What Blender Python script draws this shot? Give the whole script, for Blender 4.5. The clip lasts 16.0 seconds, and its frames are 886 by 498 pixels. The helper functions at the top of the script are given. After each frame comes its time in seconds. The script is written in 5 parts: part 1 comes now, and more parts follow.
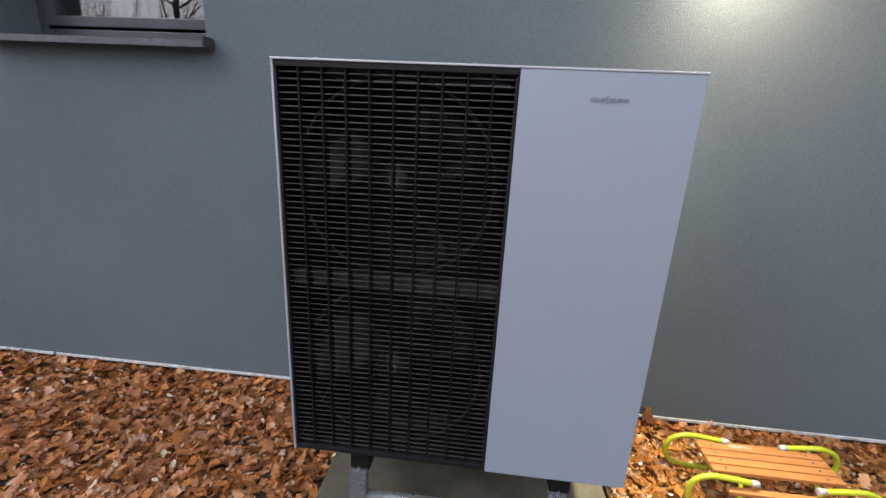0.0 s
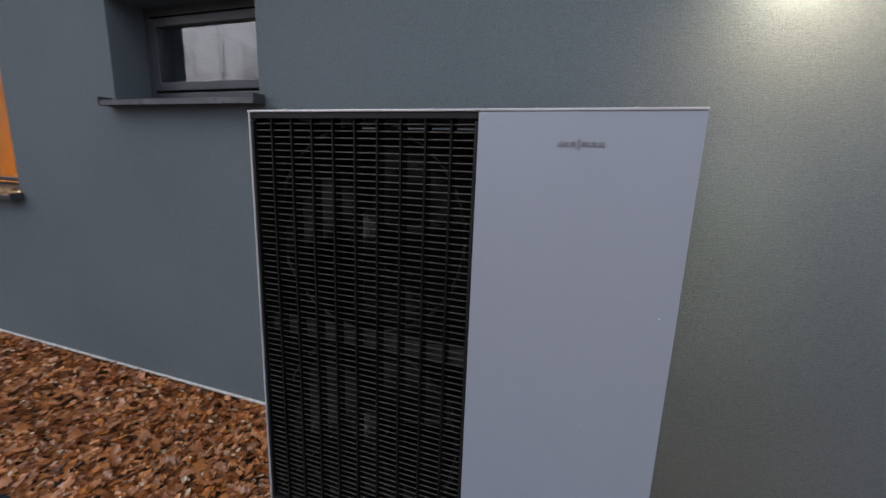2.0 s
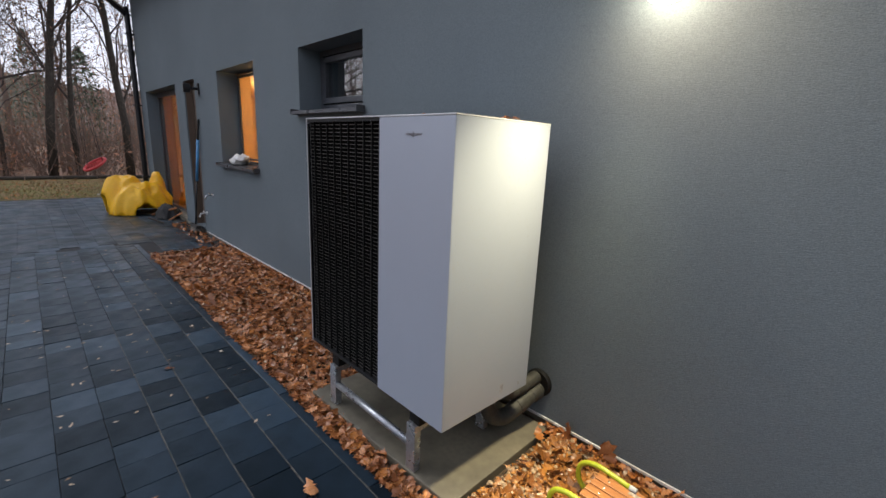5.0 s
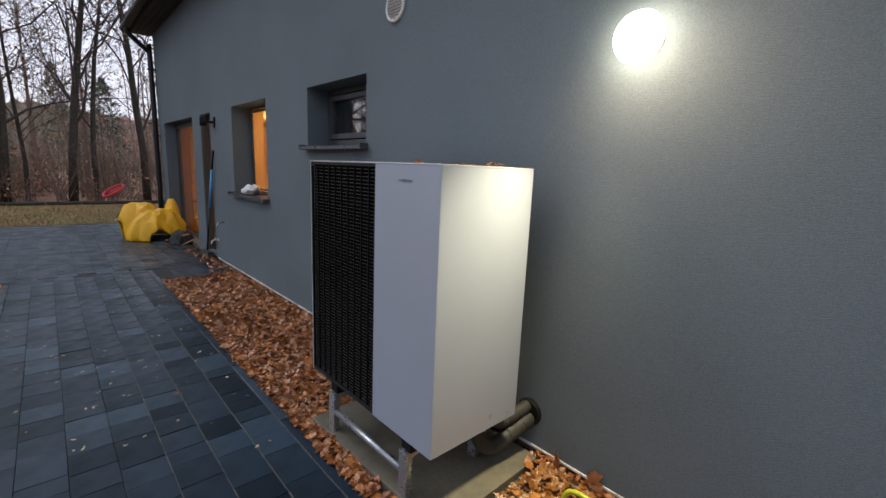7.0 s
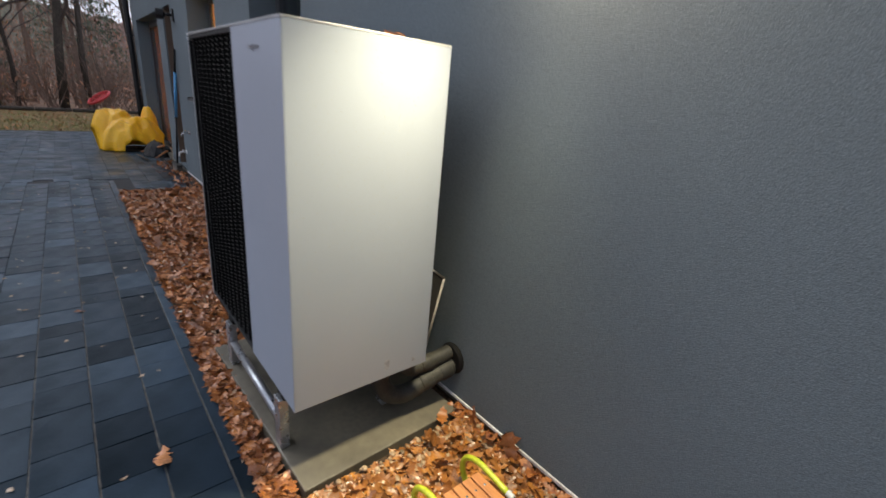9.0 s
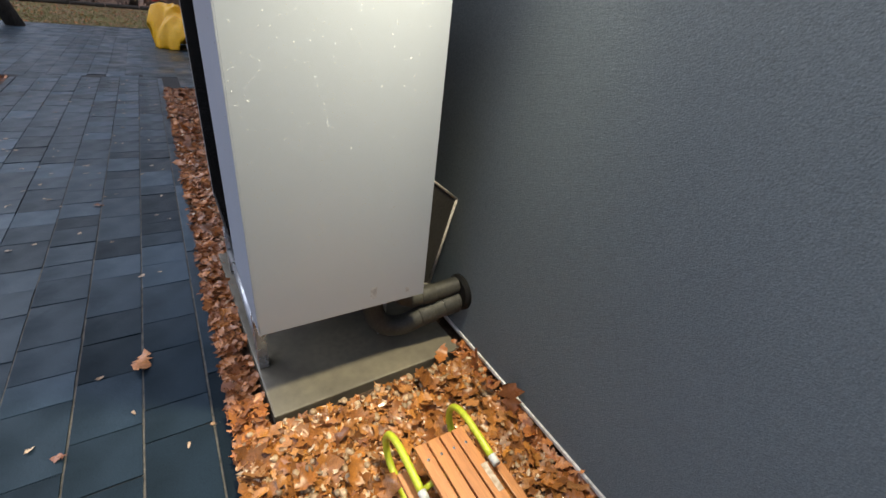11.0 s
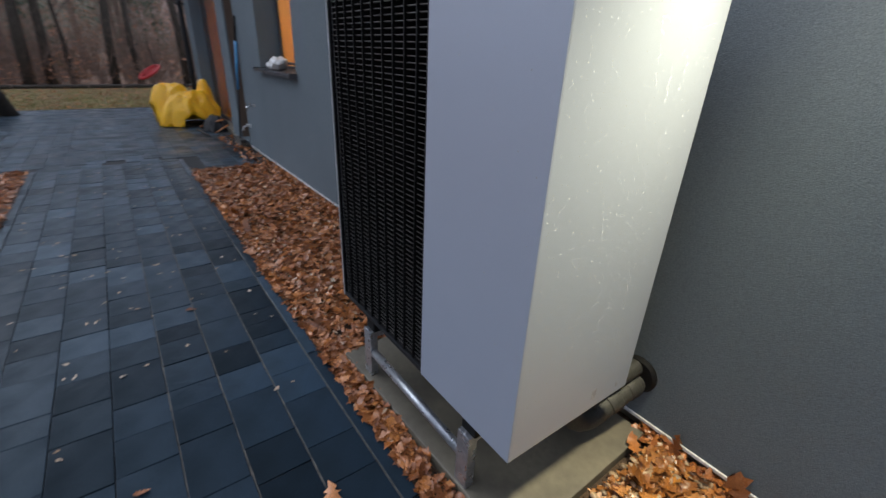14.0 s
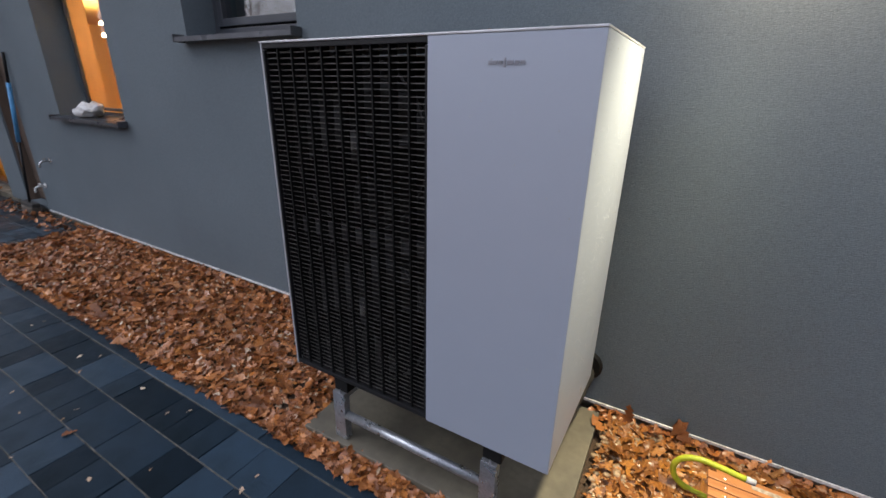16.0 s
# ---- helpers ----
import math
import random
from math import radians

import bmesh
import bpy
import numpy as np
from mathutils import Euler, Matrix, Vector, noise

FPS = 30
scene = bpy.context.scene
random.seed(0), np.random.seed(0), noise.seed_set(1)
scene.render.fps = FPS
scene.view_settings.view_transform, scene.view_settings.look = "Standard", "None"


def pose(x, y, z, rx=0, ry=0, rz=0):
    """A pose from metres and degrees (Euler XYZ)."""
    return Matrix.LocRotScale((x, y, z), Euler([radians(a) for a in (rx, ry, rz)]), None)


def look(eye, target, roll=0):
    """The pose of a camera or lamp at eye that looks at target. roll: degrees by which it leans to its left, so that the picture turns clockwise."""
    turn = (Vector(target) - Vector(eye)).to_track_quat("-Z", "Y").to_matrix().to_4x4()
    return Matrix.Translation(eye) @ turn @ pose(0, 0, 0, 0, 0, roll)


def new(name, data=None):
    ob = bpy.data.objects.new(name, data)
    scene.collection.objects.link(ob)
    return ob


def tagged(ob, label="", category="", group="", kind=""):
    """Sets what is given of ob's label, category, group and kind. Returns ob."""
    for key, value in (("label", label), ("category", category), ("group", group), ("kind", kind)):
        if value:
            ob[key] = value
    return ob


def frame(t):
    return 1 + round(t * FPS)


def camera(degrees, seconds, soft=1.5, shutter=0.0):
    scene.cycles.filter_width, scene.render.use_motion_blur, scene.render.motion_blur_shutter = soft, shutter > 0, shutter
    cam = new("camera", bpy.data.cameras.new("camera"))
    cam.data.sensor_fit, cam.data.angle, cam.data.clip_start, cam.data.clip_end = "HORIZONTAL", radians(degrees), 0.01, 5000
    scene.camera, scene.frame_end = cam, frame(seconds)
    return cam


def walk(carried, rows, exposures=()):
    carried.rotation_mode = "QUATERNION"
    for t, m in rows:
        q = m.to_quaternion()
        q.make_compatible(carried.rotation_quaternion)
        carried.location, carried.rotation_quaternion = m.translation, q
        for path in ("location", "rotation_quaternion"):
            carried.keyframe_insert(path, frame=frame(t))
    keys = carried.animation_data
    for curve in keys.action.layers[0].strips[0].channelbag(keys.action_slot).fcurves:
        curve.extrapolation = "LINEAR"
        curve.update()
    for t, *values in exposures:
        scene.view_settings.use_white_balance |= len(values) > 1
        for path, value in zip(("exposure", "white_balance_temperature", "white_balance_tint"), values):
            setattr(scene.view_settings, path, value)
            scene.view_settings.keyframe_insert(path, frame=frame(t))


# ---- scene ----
cam = camera(91.7, 16.0, 1.5, 0.4)
PATH = [
    (0, (-0.01, 0.007, 1.51), (-0.191, 1.915, 0.939), 2.8),
    (0.5, (0.074, 0.048, 1.515), (-0.124, 1.961, 0.966), 3.2),
    (1, (0.154, 0.098, 1.524), (-0.106, 2.011, 1.003), 3.3),
    (1.5, (0.194, 0.141, 1.544), (-0.232, 2.048, 1.117), 3.1),
    (2, (0.342, 0.222, 1.544), (-0.328, 2.059, 1.126), 1.9),
    (2.5, (0.584, 0.253, 1.559), (-0.379, 1.951, 1.123), 1.1),
    (3, (0.83, 0.183, 1.544), (-0.278, 1.785, 1.09), 0.2),
    (3.5, (1.032, 0.124, 1.538), (-0.169, 1.647, 1.05), -0.5),
    (4, (1.306, 0.184, 1.523), (0.005, 1.622, 1.031), 1.1),
    (6.3, (1.751, -0.026, 1.579), (0.319, 1.298, 1.138), 2.5),
    (6.5, (1.763, -0.009, 1.588), (0.33, 1.318, 1.158), 2.5),
    (7, (1.785, 0.076, 1.633), (0.339, 1.41, 1.271), 2.4),
    (7.5, (1.779, 0.085, 1.634), (0.325, 1.416, 1.294), 2.5),
    (8, (1.764, 0.189, 1.564), (0.296, 1.502, 1.215), 1.4),
    (8.5, (1.812, 0.505, 1.533), (0.347, 1.787, 1.074), 4.4),
    (9, (1.781, 0.752, 1.488), (0.365, 1.998, 0.821), 5.2),
    (9.2, (1.736, 0.871, 1.467), (0.333, 2.103, 0.749), 4.9),
    (11.3, (1.667, 1.104, 1.351), (0.236, 2.046, 0.319), 7.2),
    (11.5, (1.672, 1.102, 1.363), (0.235, 2.026, 0.324), 7.2),
    (12, (1.672, 1.067, 1.402), (0.185, 1.955, 0.401), 7.1),
    (12.5, (1.601, 0.97, 1.48), (0.021, 1.816, 0.592), 5.7),
    (13, (1.473, 0.708, 1.501), (-0.141, 1.549, 0.672), 4.2),
    (13.5, (1.314, 0.571, 1.462), (-0.278, 1.453, 0.633), 2.7),
    (14, (1.1, 0.513, 1.451), (-0.354, 1.606, 0.62), 2.5),
    (14.5, (0.958, 0.371, 1.44), (-0.271, 1.719, 0.62), 0.6),
    (15, (0.869, 0.203, 1.489), (-0.169, 1.703, 0.669), 1.5),
    (15.5, (0.8, 0.185, 1.503), (-0.198, 1.737, 0.733), 2.6),
    (16, (0.741, 0.147, 1.521), (-0.202, 1.764, 0.817), 1.1),
]
walk(cam, [(t, look(eye, target, roll)) for t, eye, target, roll in PATH], [(0.0, 1.63, 6700, 8), (0.5, 1.6, 6780, 8), (1.0, 1.29, 6950, 9), (1.5, 1.1, 6950, 9), (2.0, 1.16, 6900, 10), (3.0, 1.3, 6750, 10), (4.0, 1.21, 6780, 10), (6.5, 1.07, 6750, 10), (8.0, 0.95, 6780, 10), (9.0, 1.08, 6600, 10), (11.5, 1.1, 6400, 11), (12.5, 0.98, 6700, 11), (13.0, 0.755, 6600, 11), (13.5, 0.8, 6250, 10), (14.0, 1.02, 6250, 9), (15.0, 1.24, 6450, 10), (16.0, 1.24, 6550, 12)])

# ---------------------------------------------------------------- light
SUN_EL, SUN_ROT = radians(40), radians(235)
world = bpy.data.worlds.new("dusk_sky")
scene.world = world
world.use_nodes = True
wn, wl = world.node_tree.nodes, world.node_tree.links
sky = wn.new("ShaderNodeTexSky")
sky.sky_type, sky.sun_disc = "NISHITA", False
sky.sun_elevation, sky.sun_rotation = SUN_EL, SUN_ROT
sky.air_density, sky.dust_density, sky.ozone_density = 1.0, 2.5, 2.0
haze = wn.new("ShaderNodeMix")
haze.data_type = "RGBA"
haze.inputs[0].default_value = 0.88
haze.inputs[7].default_value = (4.38, 4.62, 5.65, 1)      # flat overcast cloud layer
cloud = wn.new("ShaderNodeTexNoise")
cloud.inputs["Scale"].default_value, cloud.inputs["Detail"].default_value = 2.2, 4
wmap = wn.new("ShaderNodeMapRange")
wmap.inputs[3].default_value, wmap.inputs[4].default_value = 0.75, 1.2
vary = wn.new("ShaderNodeMix")
vary.data_type, vary.blend_type = "RGBA", "MULTIPLY"
vary.inputs[0].default_value = 1.0
bg = wn["Background"]
bg.inputs[1].default_value = 0.105
wl.new(sky.outputs[0], haze.inputs[6])
wl.new(haze.outputs[2], vary.inputs[6])
wl.new(cloud.outputs[0], wmap.inputs[0])
wl.new(wmap.outputs[0], vary.inputs[7])
wl.new(vary.outputs[2], bg.inputs[0])

sun_data = bpy.data.lights.new("sun", "SUN")
sun_data.energy, sun_data.angle, sun_data.color = 0.5, radians(40), (0.86, 0.92, 1.0)
sun = new("sun", sun_data)
sun.matrix_world = look((-10, -7, 10.2), (0, 0, 0))

# wall lamp beside the heat pump
LAMP = Vector((0.876, 1.965, 2.222))
lamp_data = bpy.data.lights.new("wall_lamp_bulb", "SPOT")
lamp_data.spot_size, lamp_data.spot_blend, lamp_data.shadow_soft_size = radians(75), 1.0, 0.09
lamp_data.energy, lamp_data.color = 124, (1.0, 0.90, 0.61)
bulb = new("wall_lamp_bulb", lamp_data)
bulb.matrix_world = look((LAMP.x, LAMP.y - 0.10, LAMP.z - 0.05), (LAMP.x - 0.12, LAMP.y - 0.48, LAMP.z - 1.08))

# added fill spot, imitates the lamp's veiling glare on the wall
halo_data = bpy.data.lights.new("wall_glare_fill", "SPOT")
halo_data.spot_size, halo_data.spot_blend, halo_data.shadow_soft_size = radians(175), 1.0, 0.1
halo_data.energy, halo_data.color = 9, (1.0, 0.77, 0.54)
halo = new("wall_glare_fill", halo_data)
halo.matrix_world = look((LAMP.x + 0.01, LAMP.y - 0.25, LAMP.z - 0.02), (LAMP.x + 0.30, LAMP.y + 0.20, LAMP.z - 0.55))

# room behind the lit window
room_data = bpy.data.lights.new("room_lamp", "POINT")
room_data.energy, room_data.color, room_data.shadow_soft_size = 38, (1.0, 0.74, 0.40), 0.03
room_lamp = new("room_lamp", room_data)
room_lamp.location = (-6.79, 3.5, 2.12)
# unseen fill light, added so the inner window jamb turns warm
jamb_fill_data = bpy.data.lights.new("jamb_fill", "POINT")
jamb_fill_data.energy, jamb_fill_data.color, jamb_fill_data.shadow_soft_size = 26, (1.0, 0.70, 0.34), 0.02
jamb_fill_lamp = new("jamb_fill", jamb_fill_data)
jamb_fill_lamp.location = (-3.5, 3.3, 2.2)

# ---------------------------------------------------------------- helpers
ORIGIN = {}


def thing(name, label, category, at=(0, 0, 0), group="", kind=""):
    ob = new(name)
    ob.empty_display_size = 0.1
    ob.location = at
    ORIGIN[ob.name] = Vector(at)
    return tagged(ob, label, category, group, kind)


def part(name, bm, material, parent=None, label="", smooth=False):
    """One mesh object from a bmesh in world coordinates, under a thing or a part."""
    data = bpy.data.meshes.new(name)
    if parent is not None:
        bmesh.ops.translate(bm, verts=bm.verts, vec=-ORIGIN[parent.name])
    if smooth:
        for f in bm.faces:
            f.smooth = True
    bm.to_mesh(data)
    bm.free()
    for m in material if isinstance(material, (list, tuple)) else [material]:
        data.materials.append(m)
    ob = new(name, data)
    if parent is not None:
        ob.parent = parent
        ORIGIN[ob.name] = ORIGIN[parent.name]
    else:
        ORIGIN[ob.name] = Vector((0, 0, 0))
    if label:
        ob["label"] = label
    return ob


def solo(name, bm, material, label, category, group="", kind="", smooth=False):
    return tagged(part(name, bm, material, None, "", smooth), label, category, group, kind)


def box(bm, lo, hi, bevel=0.0, m=None):
    c = [(a + b) / 2 for a, b in zip(lo, hi)]
    s = [b - a for a, b in zip(lo, hi)]
    vs = bmesh.ops.create_cube(bm, size=1, matrix=Matrix.Translation(c) @ Matrix.Diagonal((*s, 1)))["verts"]
    if bevel:
        es = list({e for v in vs for e in v.link_edges})
        vs = bmesh.ops.bevel(bm, geom=es, offset=bevel, segments=2, affect="EDGES", profile=0.6)["verts"]
    if m is not None:
        bmesh.ops.transform(bm, matrix=m, verts=[v for v in vs if v.is_valid])
    return bm


def boxes(*rows, bevel=0.0):
    bm = bmesh.new()
    for lo, hi in rows:
        box(bm, lo, hi, bevel)
    return bm


def tube(bm, pts, radii, seg=10, caps=True):
    """A round tube along points."""
    pts = [Vector(p) for p in pts]
    if not isinstance(radii, (list, tuple)):
        radii = [radii] * len(pts)
    rings, up = [], None
    for i, p in enumerate(pts):
        d = (pts[min(i + 1, len(pts) - 1)] - pts[max(i - 1, 0)]).normalized()
        if up is None:
            up = d.orthogonal().normalized()
        up = (up - d * up.dot(d)).normalized()
        side = d.cross(up)
        rings.append([bm.verts.new(p + (up * math.cos(a) + side * math.sin(a)) * radii[i])
                      for a in [2 * math.pi * k / seg for k in range(seg)]])
    for a, b in zip(rings, rings[1:]):
        for k in range(seg):
            bm.faces.new((a[k], a[(k + 1) % seg], b[(k + 1) % seg], b[k])).smooth = True
    if caps:
        bm.faces.new(rings[0][::-1])
        bm.faces.new(rings[-1])
    return bm


def smooth_path(pts, n=6):
    """Catmull-Rom points along a rough path."""
    p = [Vector(q) for q in pts]
    p = [p[0] * 2 - p[1]] + p + [p[-1] * 2 - p[-2]]
    out = []
    for i in range(1, len(p) - 2):
        a, b, c, d = p[i - 1:i + 3]
        for k in range(n):
            t = k / n
            out.append(0.5 * (2 * b + (c - a) * t + (2 * a - 5 * b + 4 * c - d) * t * t + (3 * b - a - 3 * c + d) * t ** 3))
    return out + [p[-2]]


def rod(a, b, r, seg=12):
    return tube(bmesh.new(), [a, b], r, seg)


def lathe(bm, centre, axis, profile, seg=24):
    """Rings of (distance along axis, radius)."""
    axis = Vector(axis).normalized()
    u = axis.orthogonal().normalized()
    v = axis.cross(u)
    rings = [[bm.verts.new(Vector(centre) + axis * h + (u * math.cos(2 * math.pi * k / seg) + v * math.sin(2 * math.pi * k / seg)) * r)
              for k in range(seg)] for h, r in profile]
    for a, b in zip(rings, rings[1:]):
        for k in range(seg):
            bm.faces.new((a[k], a[(k + 1) % seg], b[(k + 1) % seg], b[k]))
    bm.faces.new(rings[0][::-1])
    bm.faces.new(rings[-1])
    bmesh.ops.recalc_face_normals(bm, faces=bm.faces)
    return bm


def arrays(name, verts, faces, material, label, category, kind="stuff", smooth=False, parent=None):
    data = bpy.data.meshes.new(name)
    data.from_pydata(verts, [], faces)
    data.materials.append(material)
    if smooth:
        data.polygons.foreach_set("use_smooth", [True] * len(data.polygons))
    data.update()
    ob = new(name, data)
    if parent is not None:
        ob.parent = parent
        ob.location = -ORIGIN[parent.name]
        ob["kind"] = kind
        return ob
    return tagged(ob, label, category, "", kind)


# ---------------------------------------------------------------- materials
def material(name, base, rough=0.6, metal=0.0, dark=None, scale=6.0, amount=0.5, fine=60.0, fine_amount=0.25,
             bump=0.0, bump_scale=80.0, spec=0.5, rough_vary=0.0, pieces=None, stretch=(1, 1, 1), coat=0.0):
    """A surface with large stains, fine grain, relief and, for pieces, a tone of their own."""
    m = bpy.data.materials.new(name)
    m.use_nodes = True
    n, l = m.node_tree.nodes, m.node_tree.links
    b = n["Principled BSDF"]
    tc = n.new("ShaderNodeTexCoord")
    mp = n.new("ShaderNodeMapping")
    mp.inputs["Scale"].default_value = stretch
    l.new(tc.outputs["Object"], mp.inputs[0])

    def noise_of(s, d):
        t = n.new("ShaderNodeTexNoise")
        t.inputs["Scale"].default_value, t.inputs["Detail"].default_value = s, d
        l.new(mp.outputs[0], t.inputs["Vector"])
        return t

    dark = dark or tuple(c * 0.6 for c in base)
    big, small = noise_of(scale, 4), noise_of(fine, 3)
    ramp = n.new("ShaderNodeMapRange")
    ramp.inputs[1].default_value, ramp.inputs[2].default_value = 0.35, 0.68
    ramp.inputs[4].default_value = amount
    l.new(big.outputs[0], ramp.inputs[0])
    mix = n.new("ShaderNodeMix")
    mix.data_type = "RGBA"
    mix.inputs[6].default_value, mix.inputs[7].default_value = (*base, 1), (*dark, 1)
    l.new(ramp.outputs[0], mix.inputs[0])
    colour = mix.outputs[2]
    r2 = n.new("ShaderNodeMapRange")
    r2.inputs[1].default_value, r2.inputs[2].default_value = 0.3, 0.7
    r2.inputs[3].default_value, r2.inputs[4].default_value = 1 - fine_amount, 1 + fine_amount
    l.new(small.outputs[0], r2.inputs[0])
    mul = n.new("ShaderNodeMix")
    mul.data_type, mul.blend_type = "RGBA", "MULTIPLY"
    mul.inputs[0].default_value = 1
    l.new(colour, mul.inputs[6])
    l.new(r2.outputs[0], mul.inputs[7])
    colour = mul.outputs[2]
    if pieces:
        oi, ge = n.new("ShaderNodeObjectInfo"), n.new("ShaderNodeNewGeometry")
        add, fr = n.new("ShaderNodeMath"), n.new("ShaderNodeMath")
        fr.operation = "FRACT"
        l.new(oi.outputs["Random"], add.inputs[0])
        l.new(ge.outputs["Random Per Island"], add.inputs[1])
        l.new(add.outputs[0], fr.inputs[0])
        cr = n.new("ShaderNodeValToRGB")
        cr.color_ramp.interpolation = "LINEAR"
        while len(cr.color_ramp.elements) < len(pieces):
            cr.color_ramp.elements.new(0.5)
        for i, (e, c) in enumerate(zip(cr.color_ramp.elements, pieces)):
            e.position, e.color = i / (len(pieces) - 1), (*c, 1)
        l.new(fr.outputs[0], cr.inputs[0])
        m2 = n.new("ShaderNodeMix")
        m2.data_type, m2.blend_type = "RGBA", "MULTIPLY"
        m2.inputs[0].default_value = 1
        l.new(colour, m2.inputs[6])
        l.new(cr.outputs[0], m2.inputs[7])
        colour = m2.outputs[2]
    l.new(colour, b.inputs["Base Color"])
    b.inputs["Roughness"].default_value, b.inputs["Metallic"].default_value = rough, metal
    b.inputs["Specular IOR Level"].default_value = spec
    b.inputs["Coat Weight"].default_value = coat
    b.inputs["Coat Roughness"].default_value = 0.15
    if rough_vary:
        r3 = n.new("ShaderNodeMapRange")
        r3.inputs[1].default_value, r3.inputs[2].default_value = 0.35, 0.65
        r3.inputs[3].default_value, r3.inputs[4].default_value = rough - rough_vary, rough + rough_vary
        l.new(big.outputs[0], r3.inputs[0])
        l.new(r3.outputs[0], b.inputs["Roughness"])
    if bump:
        t = noise_of(bump_scale, 4)
        bp = n.new("ShaderNodeBump")
        bp.inputs["Strength"].default_value, bp.inputs["Distance"].default_value = min(1.0, bump * 100), bump
        l.new(t.outputs[0], bp.inputs["Height"])
        l.new(bp.outputs[0], b.inputs["Normal"])
    return m


def glass(name, tint=(1, 1, 1), rough=0.0):
    m = bpy.data.materials.new(name)
    m.use_nodes = True
    b = m.node_tree.nodes["Principled BSDF"]
    b.inputs["Base Color"].default_value = (*tint, 1)
    b.inputs["Roughness"].default_value, b.inputs["Transmission Weight"].default_value, b.inputs["IOR"].default_value = rough, 1, 2.0 if name == "window_glass" else 1.4
    return m


def glow(name, colour, strength):
    m = bpy.data.materials.new(name)
    m.use_nodes = True
    b = m.node_tree.nodes["Principled BSDF"]
    b.inputs["Base Color"].default_value = (0.9, 0.9, 0.85, 1)
    b.inputs["Emission Color"].default_value, b.inputs["Emission Strength"].default_value = (*colour, 1), strength
    return m


render_mat = material("grey_render", (0.145, 0.176, 0.193), 0.82, dark=(0.124, 0.151, 0.166), scale=0.9, amount=0.9, fine=230, fine_amount=0.16,
                      bump=0.0050, bump_scale=235, spec=0.15)
silver = material("silver_paint", (0.39, 0.43, 0.505), 0.47, 0.22, scale=1.6, dark=(0.355, 0.395, 0.468), amount=0.6, fine=900, fine_amount=0.05,
                  bump=0.0004, bump_scale=700, rough_vary=0.05)
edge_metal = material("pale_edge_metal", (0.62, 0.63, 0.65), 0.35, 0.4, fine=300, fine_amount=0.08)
black_plastic = material("black_plastic", (0.010, 0.0105, 0.012), 0.55, fine=200, fine_amount=0.2, spec=0.35)
slat_mat = material("grille_plastic", (0.115, 0.11, 0.102), 0.45, fine=150, fine_amount=0.35, scale=9, amount=0.6)
fan_mat = material("fan_plastic", (0.006, 0.0062, 0.007), 0.5, fine=100)
galv = material("galvanised_steel", (0.48, 0.50, 0.53), 0.34, 0.78, scale=25, amount=0.6, fine=150, fine_amount=0.15, rough_vary=0.1)
rubber = material("black_rubber", (0.007, 0.007, 0.007), 0.65, fine=120, spec=0.25)
badge_mat = material("badge_metal", (0.32, 0.33, 0.37), 0.28, 0.6)
concrete = material("wet_concrete", (0.185, 0.165, 0.122), 0.5, dark=(0.095, 0.084, 0.062), scale=5, amount=0.9, fine=40, fine_amount=0.14,
                    bump=0.0006, bump_scale=160, rough_vary=0.2)
foam = material("pipe_insulation", (0.050, 0.048, 0.040), 0.62, dark=(0.02, 0.02, 0.019), scale=14, amount=0.8, fine=120, bump=0.001, bump_scale=90)
board_mat = material("dark_board", (0.035, 0.033, 0.03), 0.6, scale=9, fine=120)
board_edge = material("pale_board_edge", (0.5, 0.47, 0.42), 0.6)
strip_mat = material("white_plinth_profile", (0.70, 0.70, 0.69), 0.5, dark=(0.4, 0.38, 0.34), scale=12, amount=0.5)
frame_mat = material("anthracite_frame", (0.068, 0.076, 0.087), 0.36, dark=(0.03, 0.033, 0.037), scale=3, fine=300, fine_amount=0.08)
sill_mat = material("anthracite_sill", (0.07, 0.075, 0.085), 0.33, 0.2, scale=6, fine=200, fine_amount=0.1, rough_vary=0.1)
pane_mat = glass("window_glass", (0.92, 0.95, 0.95))
room_wall = material("ochre_plaster", (0.72, 0.45, 0.16), 0.7, scale=2, amount=0.3)
room_wood = material("oiled_wood", (0.45, 0.22, 0.07), 0.5, dark=(0.3, 0.13, 0.04), scale=5, stretch=(6, 6, 0.6), fine=90)
dark_room = material("dim_plaster", (0.25, 0.24, 0.23), 0.8, scale=2)
door_mat = material("brown_door_wood", (0.135, 0.095, 0.068), 0.75, dark=(0.085, 0.06, 0.043), scale=4, stretch=(8, 8, 0.7), fine=80)
paver_mat = material("anthracite_paver", (0.020, 0.033, 0.047), 0.44, dark=(0.013, 0.021, 0.028), scale=4, amount=0.9, fine=330, fine_amount=0.4,
                     bump=0.0025, bump_scale=260, rough_vary=0.16, spec=0.5,
                     pieces=[(0.5, 0.5, 0.5), (0.85, 0.87, 0.88), (1.1, 1.12, 1.15), (0.8, 0.81, 0.82), (1.75, 1.82, 1.92), (0.62, 0.62, 0.62)])
# wet sheen of the slabs, stronger towards grazing
pn, pl = paver_mat.node_tree.nodes, paver_mat.node_tree.links
sheen, sheen_map = pn.new("ShaderNodeLayerWeight"), pn.new("ShaderNodeMapRange")
sheen.inputs[0].default_value = 0.5
sheen_map.inputs[1].default_value, sheen_map.inputs[2].default_value = 0.35, 0.85
sheen_map.inputs[3].default_value, sheen_map.inputs[4].default_value = 0.14, 0.95
pl.new(sheen.outputs["Facing"], sheen_map.inputs[0])
shader = [q for q in pn if q.type == "BSDF_PRINCIPLED"][0]
tone = [q for q in pn if q.type == "VALTORGB"][0]
